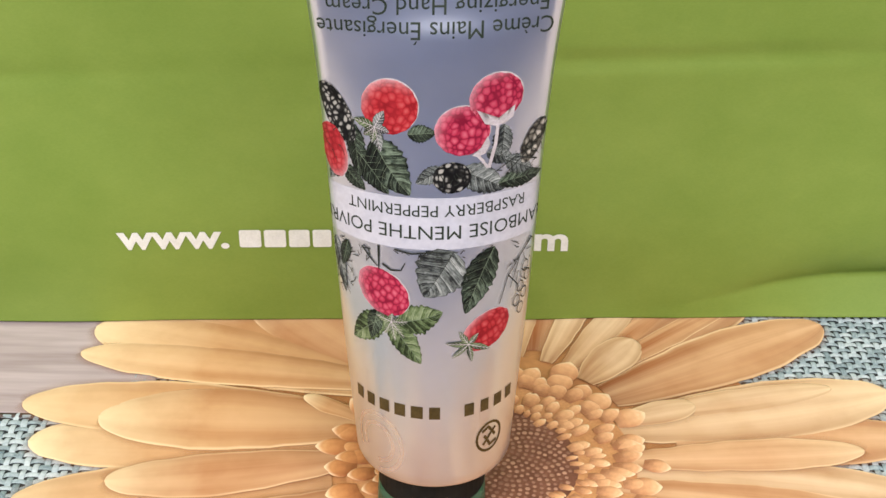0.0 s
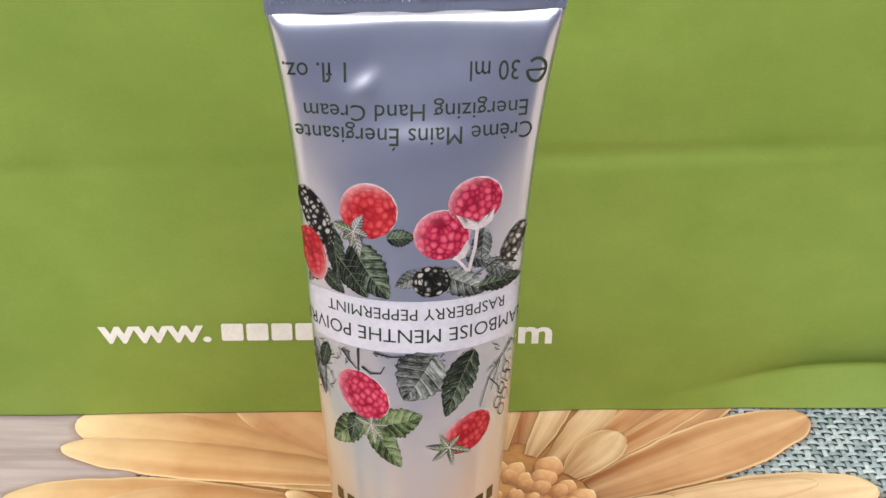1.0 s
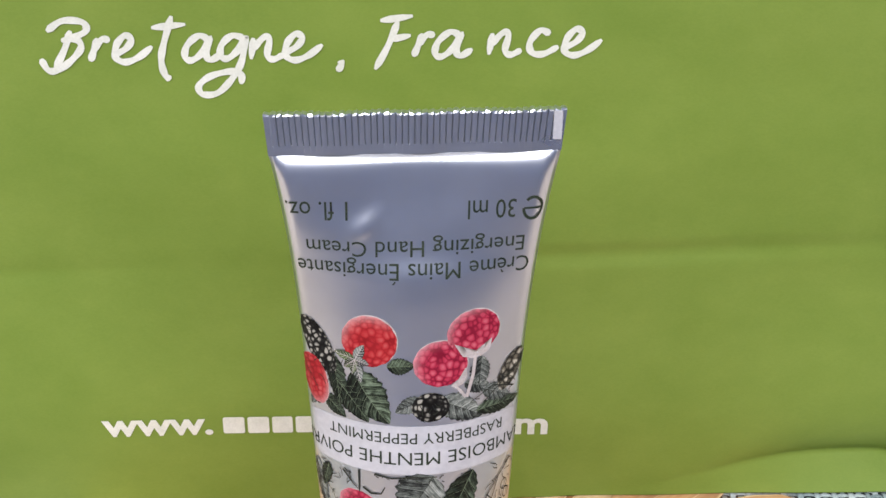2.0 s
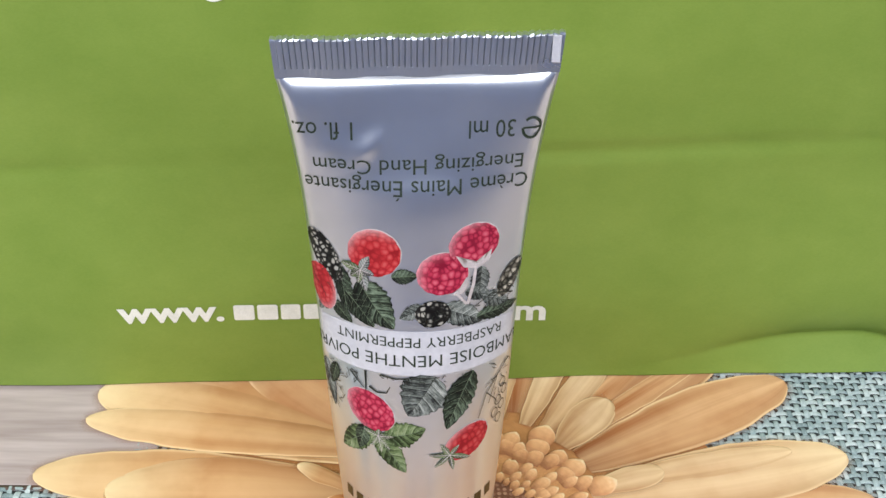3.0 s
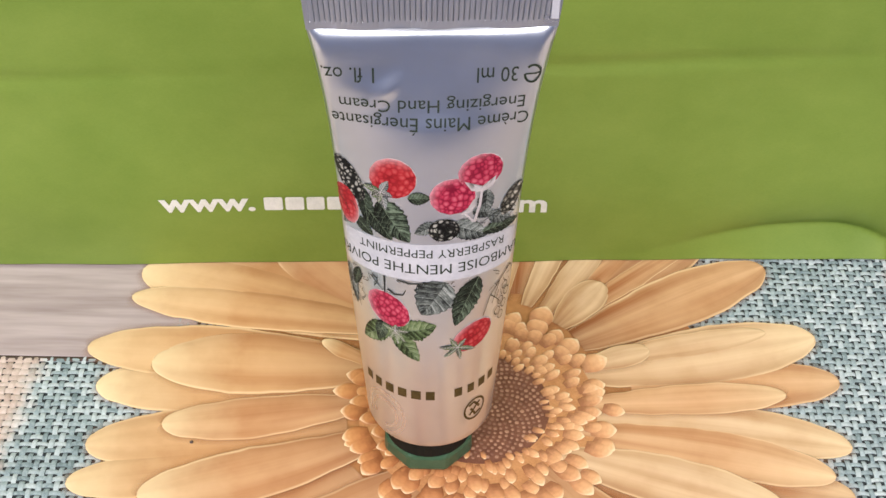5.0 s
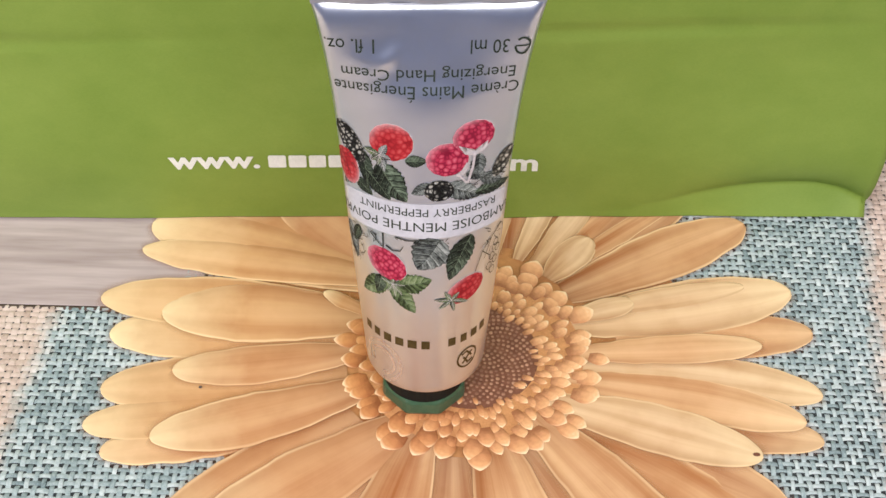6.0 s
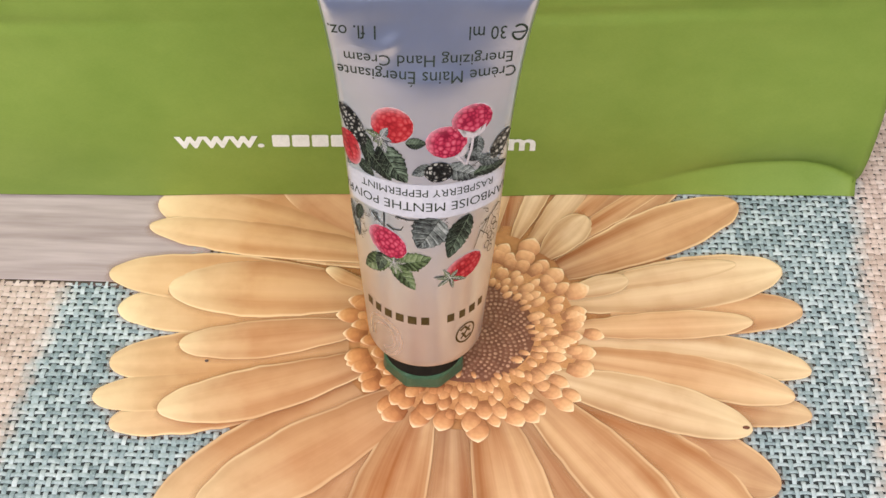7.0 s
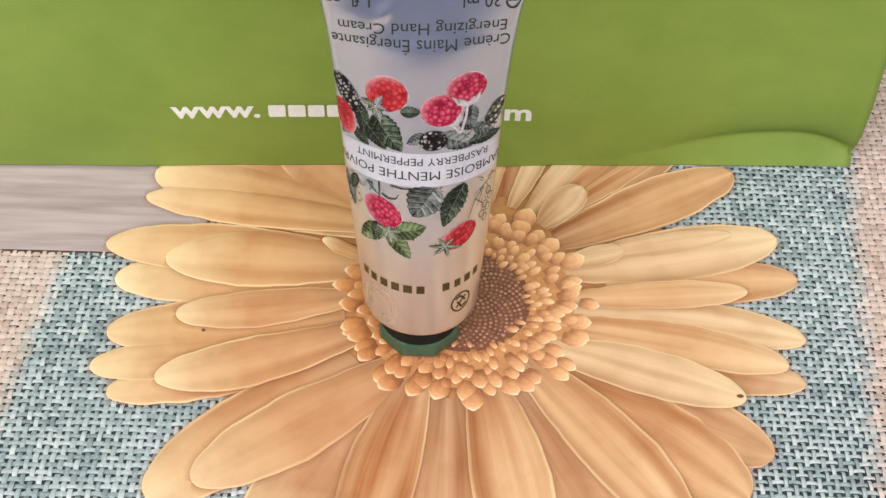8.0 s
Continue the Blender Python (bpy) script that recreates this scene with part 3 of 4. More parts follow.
bmesh.ops.create_uvsphere(speck, u_segments=10, v_segments=6, radius=0.42 * MM)
bmesh.ops.scale(speck, vec=(1, 1, 0.4), verts=speck.verts)
bmesh.ops.translate(speck, vec=(-51 * MM, -3.3 * MM, -0.22 * MM), verts=speck.verts)
tagged(part("speck", speck, M_CRACK), "tiny dark speck lying on the placemat", "speck")


# ---- green paper bag ----
def bag_front(x, z):
    """Depth of the bag's slightly buckled front sheet at x, z."""
    y = 0.0525 + 0.033 * x
    low = max(0.0, 1 - abs(z - 0.022) / 0.033)
    y -= 0.0022 * low * low * (3 - 2 * low)
    y += 0.0006 * math.exp(-((z - 0.056 - 0.03 * x) / 0.0016) ** 2) * (0.6 + 0.5 * math.sin(40 * x))
    y += 0.0012 * noise.noise((x * 14, z * 14, 1.7)) + 0.0005 * noise.noise((x * 45, z * 45, 4.1))
    # turned-up corner of the base
    t = min(max((x - 0.022) / 0.060, 0.0), 1.0)
    if t > 0:
        fold = 0.0086 * t * t * (3 - 2 * t) - 0.0046 * max(0.0, (x - 0.092) / 0.015) ** 1.5
        k = min(max((x - 0.050) / 0.040, 0.0), 1.0)
        back = (0.0008 * t + 0.0042 * k * k * (3 - 2 * k)) * min(1.0, max(fold, 0.0) / 0.0065)
        if z < fold:
            y += back * z / max(fold, 1e-5)
        else:
            y += back * math.exp(-((z - fold) / 0.0040))
    return y


bag = tagged(new("paper_bag"), "green paper carrier bag with white printing, standing upright", "bag")
BX0, BX1, BH, BD = -0.215, 0.1078, 0.24, 0.085
verts, faces = [], []
nx, nz = 170, 170
for j in range(nz + 1):
    z = BH * (j / nz) ** 1.35
    for i in range(nx + 1):
        x = BX0 + (BX1 - BX0) * i / nx
        verts.append((x - 0.0012 * (z / BH) * (i == nx), bag_front(x, z), z - 0.0004))
for j in range(nz):
    for i in range(nx):
        q = j * (nx + 1) + i
        faces.append((q, q + 1, q + nx + 2, q + nx + 1))
front = part_mesh("front_panel", pydata("front_panel", verts, faces), M_BAG, bag, "buckled green paper front")
solid = front.modifiers.new("paper", "SOLIDIFY")
solid.thickness, solid.offset = 0.0003, -1.0
for name, xs, dirn in (("side_panel", BX1 - 0.0005, -1), ("side_panel", BX0 + 0.0005, 1)):
    yf = 0.0525 + 0.033 * xs + 0.0015
    v = [(xs, yf, -0.0003), (xs + dirn * 0.014, yf + BD / 2, -0.0003), (xs, yf + BD, -0.0003), (xs, yf, BH), (xs + dirn * 0.018, yf + BD / 2, BH), (xs, yf + BD, BH)]
    side = part_mesh(name, pydata(name, v, [(0, 1, 4, 3), (1, 2, 5, 4)]), M_BAG, bag, "gusseted green paper side", False)
    side.modifiers.new("paper", "SOLIDIFY").thickness = 0.0003
part("back_panel", box_bm(BX0, BX1, 0.0525 + BD - 0.002, 0.0525 + BD - 0.0016, -0.0003, BH), M_BAG, bag, "", False)
part("base_panel", box_bm(BX0 + 0.002, BX1 - 0.002, 0.058, 0.0525 + BD - 0.002, -0.0003, 0.0003), M_BAG, bag, "", False)


def on_bag(name, verts, faces, x, z, rise, label, parent=None):
    """Flat white lettering laid on the bag's front."""
    out = []
    for vx, vy in verts:
        px, pz = x + vx, z + vy + rise * vx
        out.append((px, bag_front(px, pz) - 0.00022, pz))
    return part_mesh(name, pydata(name, out, [f for f in faces]), M_BAGTEXT, parent or bag, label, False)


def fitted(words, width, height, bold=0.0, shear=0.0):
    """Lettering scaled so that it spans that width and its capitals or tall letters that height."""
    v, f = text_mesh(words, 1.0, bold, shear)
    x0, x1 = min(p[0] for p in v), max(p[0] for p in v)
    return [((px - x0) * width / (x1 - x0), py * height) for px, py in v], f


v, f = fitted("www.", 0.0215, 0.0076, 0.030)
on_bag("lettering", v, f, -0.0635, 0.0180, 0.0, "white web address lettering")
for k, (x, w) in enumerate(((-0.0400, 0.0042), (-0.0352, 0.0042), (-0.0304, 0.0040), (-0.0258, 0.0036))):
    on_bag("word_bar", [(0, 0.0003), (0.0003, 0), (w - 0.0003, 0), (w, 0.0003), (w, 0.0037), (w - 0.0003, 0.004), (0.0003, 0.004), (0, 0.0037)], [(0, 1, 2, 3, 4, 5, 6, 7)], x, 0.0180, 0.0, "white bar of a printed name")
for k in range(6):
    on_bag("word_bar", [(0, 0), (0.0036, 0), (0.0036, 0.004), (0, 0.004)], [(0, 1, 2, 3)], -0.0205 + 0.0044 * k, 0.0179, 0.0, "white bar of a printed name")
v, f = fitted(".com", 0.0180, 0.0076, 0.030)
on_bag("lettering", v, f, 0.0060, 0.0174, 0.0, "white web address lettering")


def smooth_line(pts, steps=6):
    """A rounded line through the given points."""
    out = []
    for k in range(len(pts) - 1):
        p0, p1, p2, p3 = (Vector(pts[min(max(q, 0), len(pts) - 1)]) for q in (k - 1, k, k + 1, k + 2))
        for i in range(steps):
            t = i / steps
            out.append(0.5 * (2 * p1 + (p2 - p0) * t + (2 * p0 - 5 * p1 + 4 * p2 - p3) * t * t + (3 * p1 - p0 - 3 * p2 + p3) * t ** 3))
    return out + [Vector(pts[-1])]


def brush_letter(strokes, x0, z0, scale, width, label):
    """One handwritten letter in even white strokes with rounded ends, laid on the bag."""
    verts, faces = [], []
    for pts in strokes:
        line = smooth_line(pts)
        q, n = len(verts), len(line)
        for k, p in enumerate(line):
            d = (line[min(k + 1, n - 1)] - line[max(k - 1, 0)]).normalized()
            w = 0.5 * width * min(1.0, 0.45 + 0.28 * min(k, n - 1 - k)) * (1 + 0.12 * math.sin(k * 0.9))
            verts += [(p.x - d.y * w, p.y + d.x * w), (p.x + d.y * w, p.y - d.x * w)]
        faces += [(q + 2 * k, q + 2 * k + 1, q + 2 * k + 3, q + 2 * k + 2) for k in range(n - 1)]
    return on_bag("script_lettering", [(a * scale, b * scale) for a, b in verts], faces, x0, z0, 0.022, label)


SCRIPT = {
    "B": [[(80, 85), (60, 35), (32, -12)], [(0, 14), (15, -16), (40, -16), (75, 8), (102, 40), (92, 62), (55, 60)], [(22, 84), (62, 110), (112, 106), (117, 82), (72, 62)]],
    "r": [[(25, 64), (12, 30), (2, 4)], [(12, 32), (35, 60), (55, 57)]],
    "e": [[(0, 18), (35, 34), (52, 58), (36, 69), (14, 45), (9, 13), (32, 0), (66, 12), (102, 40)]],
    "t": [[(52, 118), (27, 45), (18, 2), (24, -34), (38, -48)], [(0, 88), (85, 96)]],
    "a": [[(66, 56), (42, 66), (12, 42), (4, 12), (20, 2), (48, 22), (68, 60), (58, 16), (70, 3), (98, 20)]],
    "g": [[(122, 58), (92, 66), (64, 42), (60, 14), (76, 6), (102, 26), (124, 62), (112, 0), (87, -45), (47, -85), (8, -88), (0, -65), (32, -40), (82, -28), (108, -36), (108, -62)]],
    "n": [[(10, 60), (2, 4)], [(4, 26), (36, 61), (50, 54), (43, 15), (58, 3), (84, 16)]],
    "c": [[(50, 56), (25, 66), (0, 36), (5, 9), (34, 4), (72, 24)]],
    ",": [[(10, -2), (12, -14), (2, -32)]],
    "F": [[(58, 98), (32, 32), (0, -28)], [(14, 100), (95, 110)], [(38, 50), (90, 60)]],
}
for sign, at in (("B", 70), ("r", 190), ("e", 246), ("t", 350), ("a", 424), ("g", 458), ("n", 592), ("e", 672), (",", 808), ("F", 905), ("r", 1000), ("a", 1052), ("n", 1190), ("c", 1295), ("e", 1374)):
    brush_letter(SCRIPT[sign], -0.0665 + (at - 70) * 0.0681 * MM, 0.0940 + 0.022 * (at - 70) * 0.0681 * MM, 0.0681 * MM, 17.0, "white handwritten brush letter")

# ---- hand cream tube, standing on its cap ----
AX, AY, ZB, ZC, TR, TW = -2.1 * MM, 0.4 * MM, 12.5 * MM, 100.5 * MM, 12.6 * MM, 19.8 * MM


def waist(z):
    """The flanks draw in a little between the round end and the flat one."""
    s = min(max((z - 12.5) / 88.0, 0.0), 1.0)
    return 1 - 0.068 * math.sin(math.pi * s ** 2.1)


def print_point(u, z, lift):
    return tube_point(u / waist(z) if abs(u) < 17.5 else u + math.copysign(17.5 / waist(z) - 17.5, u), z, lift)


def tube_point(u, z, lift=0.0):
    """A point of the tube's skin: u mm round from the front's middle, z mm up, lift mm off the skin."""
    def skin(uu, zz):
        v, s = uu / 19.8, min(max((zz - 12.5) / 88.0, 0.0), 1.0)
        th = v * math.pi / 2
        flat = v if abs(v) <= 1 else math.copysign(2 - abs(v), v)
        x = (1 - s) * TR * math.sin(th) + s * TW * flat
        x *= waist(zz)
        depth = TR * (1 - s) ** 0.9 + 0.0004 * s
        y = -depth * math.cos(th)
        y -= math.copysign(0.0008 * (1 + 0.9 * flat * flat) * (1 - math.exp(-(1 - s) / (0.0048 + 0.017 * flat * flat))) * s * min(1.0, abs(1 - abs(v)) * 12), 1 - abs(v))
        if abs(v) < 1:
            # soft dents where the full tube runs into its seal
            y += 0.00015 * math.exp(-((uu + 7) / 4.5) ** 2 - ((zz - 93.5) / 3.2) ** 2)
            # a slanting crease
            run, over = (uu + 7.0) * 0.67 + (zz - 90.8) * 0.74, (zz - 90.8) * 0.67 - (uu + 7.0) * 0.74
            y -= 0.00042 * math.exp(-(run / 2.8) ** 2 - (over / 1.3) ** 2)
            y -= 0.00025 * math.exp(-((uu + 9.5) / 6.5) ** 2 - ((zz - 89.6) / (2.6 if zz > 89.6 else 6.0)) ** 2)
            y += 0.00012 * math.exp(-((uu - 5) / 6.0) ** 2 - ((zz - 94.5) / 3.4) ** 2)
            # a broad soft swell behind the lettering
            y -= 0.00062 * math.exp(-((uu - 1.0) / 8.5) ** 2 - ((zz - 83.2) / (2.3 if zz > 83.2 else 9.0)) ** 2)
        bottom = 0.0005 * max(0.0, 1 - s / 0.6)
        return Vector((AX + bottom + x, AY - 1.5 * bottom + y, zz * MM + 0.037 * (x + TW) * s))
    p = skin(u, z)
    if lift:
        n = (skin(u + 0.15, z) - skin(u - 0.15, z)).cross(skin(u, z + 0.15) - skin(u, z - 0.15)).normalized()
        p = p + n * lift * MM
    return p


tube = tagged(new("cream_tube"), "silver hand cream tube printed with raspberries, standing on its cap", "cosmetic tube")
verts, faces = [], []
nu, nv = 112, 110
for j in range(nv + 1):
    z = 12.5 + 88.0 * (1 - (1 - j / nv) ** 1.7)
    for i in range(nu):
        verts.append(tube_point(-39.6 + 79.2 * i / nu, z))
for j in range(nv):
    for i in range(nu):
        k = (i + 1) % nu
        faces.append((j * nu + i, j * nu + k, (j + 1) * nu + k, (j + 1) * nu + i))
# rounded shoulder under the body
last = 0
for drop, scale in ((0.5, 0.985), (0.9, 0.95), (1.15, 0.90), (1.3, 0.82), (1.4, 0.70)):
    start = len(verts)
    for i in range(nu):
        p = tube_point(-39.6 + 79.2 * i / nu, 12.5)
        c = Vector((AX + 0.0005, AY - 0.00075, 0))
        verts.append(((p.x - c.x) * scale + c.x, (p.y - c.y) * scale + c.y, p.z - drop * MM))
    for i in range(nu):
        k = (i + 1) % nu
        faces.append((start + i, start + k, last + k, last + i))
    last = start
part_mesh("body", pydata("body", verts, faces), M_TUBE, tube, "pearly silver tube body")


def seal():
    """The flat pressed seal with its upright ribs."""
    bm = bmesh.new()
    ribs, rows = 48, (0.0, 1.36, 1.46, 5.75, 6.0)
    cols = []
    for k in range(ribs * 4 + 1):
        t = k / (ribs * 4)
        x = -TW + 2 * TW * t
        ph = k % 4
        x += (0.0, -0.14, 0.0, 0.14)[ph] * 2 * TW / ribs
        inside = 0.02 < t < 0.975
        cols.append((x, (-0.04, 0.33, 0.36, 0.33)[ph] if inside else 0.06))
    grid = {}
    for face in (-1, 1):
        for c, (x, rib) in enumerate(cols):
            for r, h in enumerate(rows):
                ribbed = 0.05 if r < 2 else 0.6 * rib if r == 4 else rib
                wav = 0.00025 * math.sin(c * 0.11) + 0.0001 * math.sin(c * 0.9) * (r == 4)
                y = AY + face * (0.0004 + ribbed * MM) + wav * 0.8
                z = ZC + h * MM + 0.037 * (x + TW) + 0.00012 * math.sin(c * 1.3) * (r == 4)
                grid[face, c, r] = bm.verts.new((AX + x * (1 + 0.004 * h), y, z))
    for face in (-1, 1):
        for c in range(len(cols) - 1):
            for r in range(4):
                q = [grid[face, c, r], grid[face, c + 1, r], grid[face, c + 1, r + 1], grid[face, c, r + 1]]
                bm.faces.new(q if face < 0 else q[::-1])
    n = len(cols) - 1
    for c in range(n):
        bm.faces.new([grid[-1, c, 4], grid[-1, c + 1, 4], grid[1, c + 1, 4], grid[1, c, 4]])
    for c in (0, n):
        for r in range(4):
            q = [grid[-1, c, r], grid[-1, c, r + 1], grid[1, c, r + 1], grid[1, c, r]]
            bm.faces.new(q if c == 0 else q[::-1])
    return bm


part("seal", seal(), M_TUBE, tube, "ribbed flat silver seal", False)
tab = box_bm(AX + TW - 1.3 * MM, AX + TW - 0.1 * MM, AY - 0.80 * MM, AY - 0.62 * MM, ZC + 3.2 * MM, ZC + 7.3 * MM, 0.00004)
part("seal_mark", tab, M_BAND, tube, "small white mark on the seal", False)


def cap(z0, z1, radius, sides, bevel, name, material, label):
    bm = bmesh.new()
    bmesh.ops.create_cone(bm, cap_ends=True, segments=sides, radius1=radius, radius2=radius * 0.985, depth=z1 - z0, matrix=pose(AX + 0.0003, AY - 0.0011, (z0 + z1) / 2, 0, 0, 180 / sides + 90))
    if bevel:
        bmesh.ops.bevel(bm, geom=[e for e in bm.edges], offset=bevel, segments=2, affect="EDGES", profile=0.5)
    return part(name, bm, material, tube, label, False)


cap(-0.2 * MM, 4.4 * MM, 9.8 * MM, 8, 0.0010, "cap", M_CAP, "dark green faceted plastic cap")
cap(4.4 * MM, 11.6 * MM, 8.9 * MM, 40, 0.0, "neck", M_NECK, "black neck ring")


# prints on the tube, laid out in mm round (u) and up (z)
class Print:
    def __init__(self):
        self.v, self.f, self.r = [], [], []

    def poly(self, pts, lift, dome=0.0):
        """A filled outline, with its middle raised by dome."""
        cu, cz = sum(p[0] for p in pts) / len(pts), sum(p[1] for p in pts) / len(pts)
        q, n = len(self.v), len(pts)
        for share, up in ((1.0, 0.0), (0.6, 0.75)):
            self.v += [print_point(cu + (a - cu) * share, cz + (b - cz) * share, lift + dome * up) for a, b in pts]
            self.r += [share] * n
        self.v.append(print_point(cu, cz, lift + dome))
        self.r.append(0.0)
        for k in range(n):
            m = (k + 1) % n
            self.f += [(q + k, q + m, q + n + m, q + n + k), (q + n + k, q + n + m, q + 2 * n)]
        return self

    def blob(self, u, z, ru, rz, lift, dome=0.0, turn=0.0, n=10):
        c, s = math.cos(turn), math.sin(turn)
        pts = [(u + ru * math.cos(2 * math.pi * k / n) * c - rz * math.sin(2 * math.pi * k / n) * s, z + ru * math.cos(2 * math.pi * k / n) * s + rz * math.sin(2 * math.pi * k / n) * c) for k in range(n)]
        return self.poly(pts, lift, dome)

    def line(self, pts, width, lift, taper=True):
        """A drawn stroke."""
        fine = []
        for (a, b), (c, d) in zip(pts, pts[1:]):
            for k in range(4):
                fine.append((a + (c - a) * k / 4, b + (d - b) * k / 4))
        fine.append(pts[-1])
        q, n = len(self.v), len(fine)
        for k, (a, b) in enumerate(fine):
            (x0, z0), (x1, z1) = fine[max(0, k - 1)], fine[min(n - 1, k + 1)]
            dx, dz = x1 - x0, z1 - z0
            ln = math.hypot(dx, dz) or 1
            w = width * 0.5 * ((1 - 0.6 * k / n) if taper else 1)
            self.v += [print_point(a - dz / ln * w, b + dx / ln * w, lift), print_point(a + dz / ln * w, b - dx / ln * w, lift)]
        for k in range(n - 1):
            self.f.append((q + 2 * k, q + 2 * k + 1, q + 2 * k + 3, q + 2 * k + 2))
        return self

    def done(self, name, material, label="", parent=None):
        me = pydata(name, self.v, self.f)
        if len(self.r) == len(self.v):
            me.attributes.new("rim", "FLOAT", "POINT").data.foreach_set("value", self.r)
        return part_mesh(name, me, material, parent or tube, label)


def berry(u, z, ru, rz, turn, material, seed, label, name="raspberry_print", frost=None, lift=0.10, outline=None):
    """A printed berry with a knobbly outline; frost is the direction of its pale rim."""
    rnd, pr, uvs, pale = random.Random(seed), Print(), [], []
    c, s, n = math.cos(turn), math.sin(turn), 40
    knob, ph, ox, oz = rnd.randint(11, 14), rnd.random() * 6, rnd.random() * 90, rnd.random() * 90
    rings = (0.0, 0.25, 0.5, 0.7, 0.85, 0.94, 1.0)
    for share in rings:
        for k in range(n):
            t = 2 * math.pi * k / n
            r = share * (1 + 0.035 * abs(math.sin(0.5 * knob * t + ph)) * share - 0.02)
            a, b = ru * r * math.cos(t), rz * r * math.sin(t)
            du, dz = a * c - b * s, a * s + b * c
            pr.v.append(print_point(u + du, z + dz, lift))
            uvs.append((ox + a * (1 + 0.25 * share * share), oz + b * (1 + 0.25 * share * share)))
            side = 0.35 if frost is None else max(0.0, (du * frost[0] + dz * frost[1]) / max(ru, rz) / math.hypot(*frost))
            pale.append(min(1.0, max(0.0, (share - 0.55) / 0.45) ** 1.8 * side * 0.95))
    for j in range(len(rings) - 1):
        for k in range(n):
            m = (k + 1) % n
            pr.f.append((j * n + k, (j + 1) * n + k, (j + 1) * n + m, j * n + m))
    base = pr.done(name, material, label)
    base.data.attributes.new("frost", "FLOAT", "POINT").data.foreach_set("value", pale)
    layer_uv = base.data.uv_layers.new(name="cells")
    for loop in base.data.loops:
        layer_uv.data[loop.index].uv = uvs[loop.vertex_index]
    if outline:
        Print().blob(u + 0.1, z + 0.12, ru + 0.07, rz + 0.06, lift - 0.03, 0.0, turn, 30).done("pale_outline", outline, "", base)
    return base


def raspberry(u, z, ru, rz, turn, material, seed, label, frost=None):
    return berry(u, z, ru, rz, turn, material, seed, label, "raspberry_print", frost, 0.10, M_PALE)


leaf_level = itertools.count()


def leaf(bu, bz, tu, tz, wide, material, name="leaf_print", label="", lift=0.05, teeth=9, veins=True, vein_material=None, bend=0.0):
    """A printed leaf with an uneven toothed edge, a midrib and side veins."""
    lift += 0.0012 * (next(leaf_level) % 20)
    ax, az = tu - bu, tz - bz
    ln = math.hypot(ax, az)
    ax, az = ax / ln, az / ln
    sx, sz = -az, ax
    pr, along, across = Print(), [], []
    steps, cross = teeth * 3, (-1.0, -0.86, -0.5, -0.12, 0.0, 0.12, 0.5, 0.86, 1.0)

    def spot(a, c):
        w = 0.5 * wide * math.sin(math.pi * min(a, 1.0) ** 0.8) ** 0.8
        return (bu + ax * ln * a + sx * (w * c + bend * ln * a * (1 - a)), bz + az * ln * a + sz * (w * c + bend * ln * a * (1 - a)))
    for k in range(steps + 1):
        a = k / steps
        for c in cross:
            tooth = (0.92, 0.97, 1.03)[k % 3] + 0.14 * noise.noise((k * 0.9, c * 3, wide + bu))
            p = spot(a, c * (tooth if abs(c) > 0.6 else 1.0))
            pr.v.append(print_point(*p, lift))
            along.append(a)
            across.append(c)
    m = len(cross)
    for k in range(steps):
        for q in range(m - 1):
            i = k * m + q
            pr.f.append((i, i + m, i + m + 1, i + 1))
    ob = pr.done(name, material, label)
    ob.data.attributes.new("along", "FLOAT", "POINT").data.foreach_set("value", along)
    ob.data.attributes.new("across", "FLOAT", "POINT").data.foreach_set("value", across)
    if veins:
        p = Print().line([spot(k / 8, 0.0) for k in range(9)], 0.11, lift + 0.02)
        for k in range(1, 6):
            a = k / 6.5
            for sgn in (1, -1):
                p.line([spot(a, 0.0), spot(a + 0.07, 0.42 * sgn), spot(min(a + 0.17, 0.97), 0.86 * sgn)], 0.055, lift + 0.02)
        p.done("leaf_vein", vein_material or M_VEIN, "", ob)
    return ob


def lettering(words, u0, u1, z, height, material, name="lettering", label="", bold=0.0, lift=0.06):
    """Words that stand on their head on the tube, from u0 to u1, z at the middle of the letters."""
    v, f = text_mesh(words, 1.0, bold)
    x0, x1 = min(p[0] for p in v), max(p[0] for p in v)
    pr = Print()
    pr.v = [print_point(u1 - (px - x0) * (u1 - u0) / (x1 - x0), z - (py - 0.35) * height, lift) for px, py in v]
    pr.f = [tuple(q) for q in f]
    return pr.done(name, material, label)


# white band
band = Print()
cols = 60
for k in range(cols + 1):
    u = -39.6 + 79.2 * k / cols
    band.v += [print_point(u, zz, 0.035) for zz in (52.3, 55.0, 57.6, 60.2)]
for k in range(cols):
    for r in range(3):
        q = k * 4 + r
        band.f.append((q, q + 4, q + 5, q + 1))
band.done("printed_band", M_BAND, "white band round the tube")
lettering("Crème Mains Énergisante", -17.2, 17.0, 84.2, 3.4, M_INK, label="dark green lettering")
lettering("Energizing Hand Cream", -15.5, 15.9, 87.4, 3.3, M_INK, label="dark green lettering")
lettering("1 fl. oz.", -18.2, -9.2, 92.8, 3.9, M_INK, label="dark green lettering")
lettering("30 ml", 7.4, 14.2, 92.7, 3.9, M_INK, label="dark green lettering")
sign = Print()
sign.line([(16.7 + 1.35 * math.cos(math.pi + k * math.pi / 12), 92.6 + 1.6 * math.sin(math.pi + k * math.pi / 12)) for k in range(22)], 0.42, 0.06, False)
sign.line([(15.4, 92.6), (18.0, 92.6)], 0.30, 0.06, False)
sign.done("lettering", M_INK, "dark green estimated sign")
lettering("RASPBERRY PEPPERMINT", -13.7, 14.7, 58.2, 2.5, M_INK, label="dark lettering on the white band")
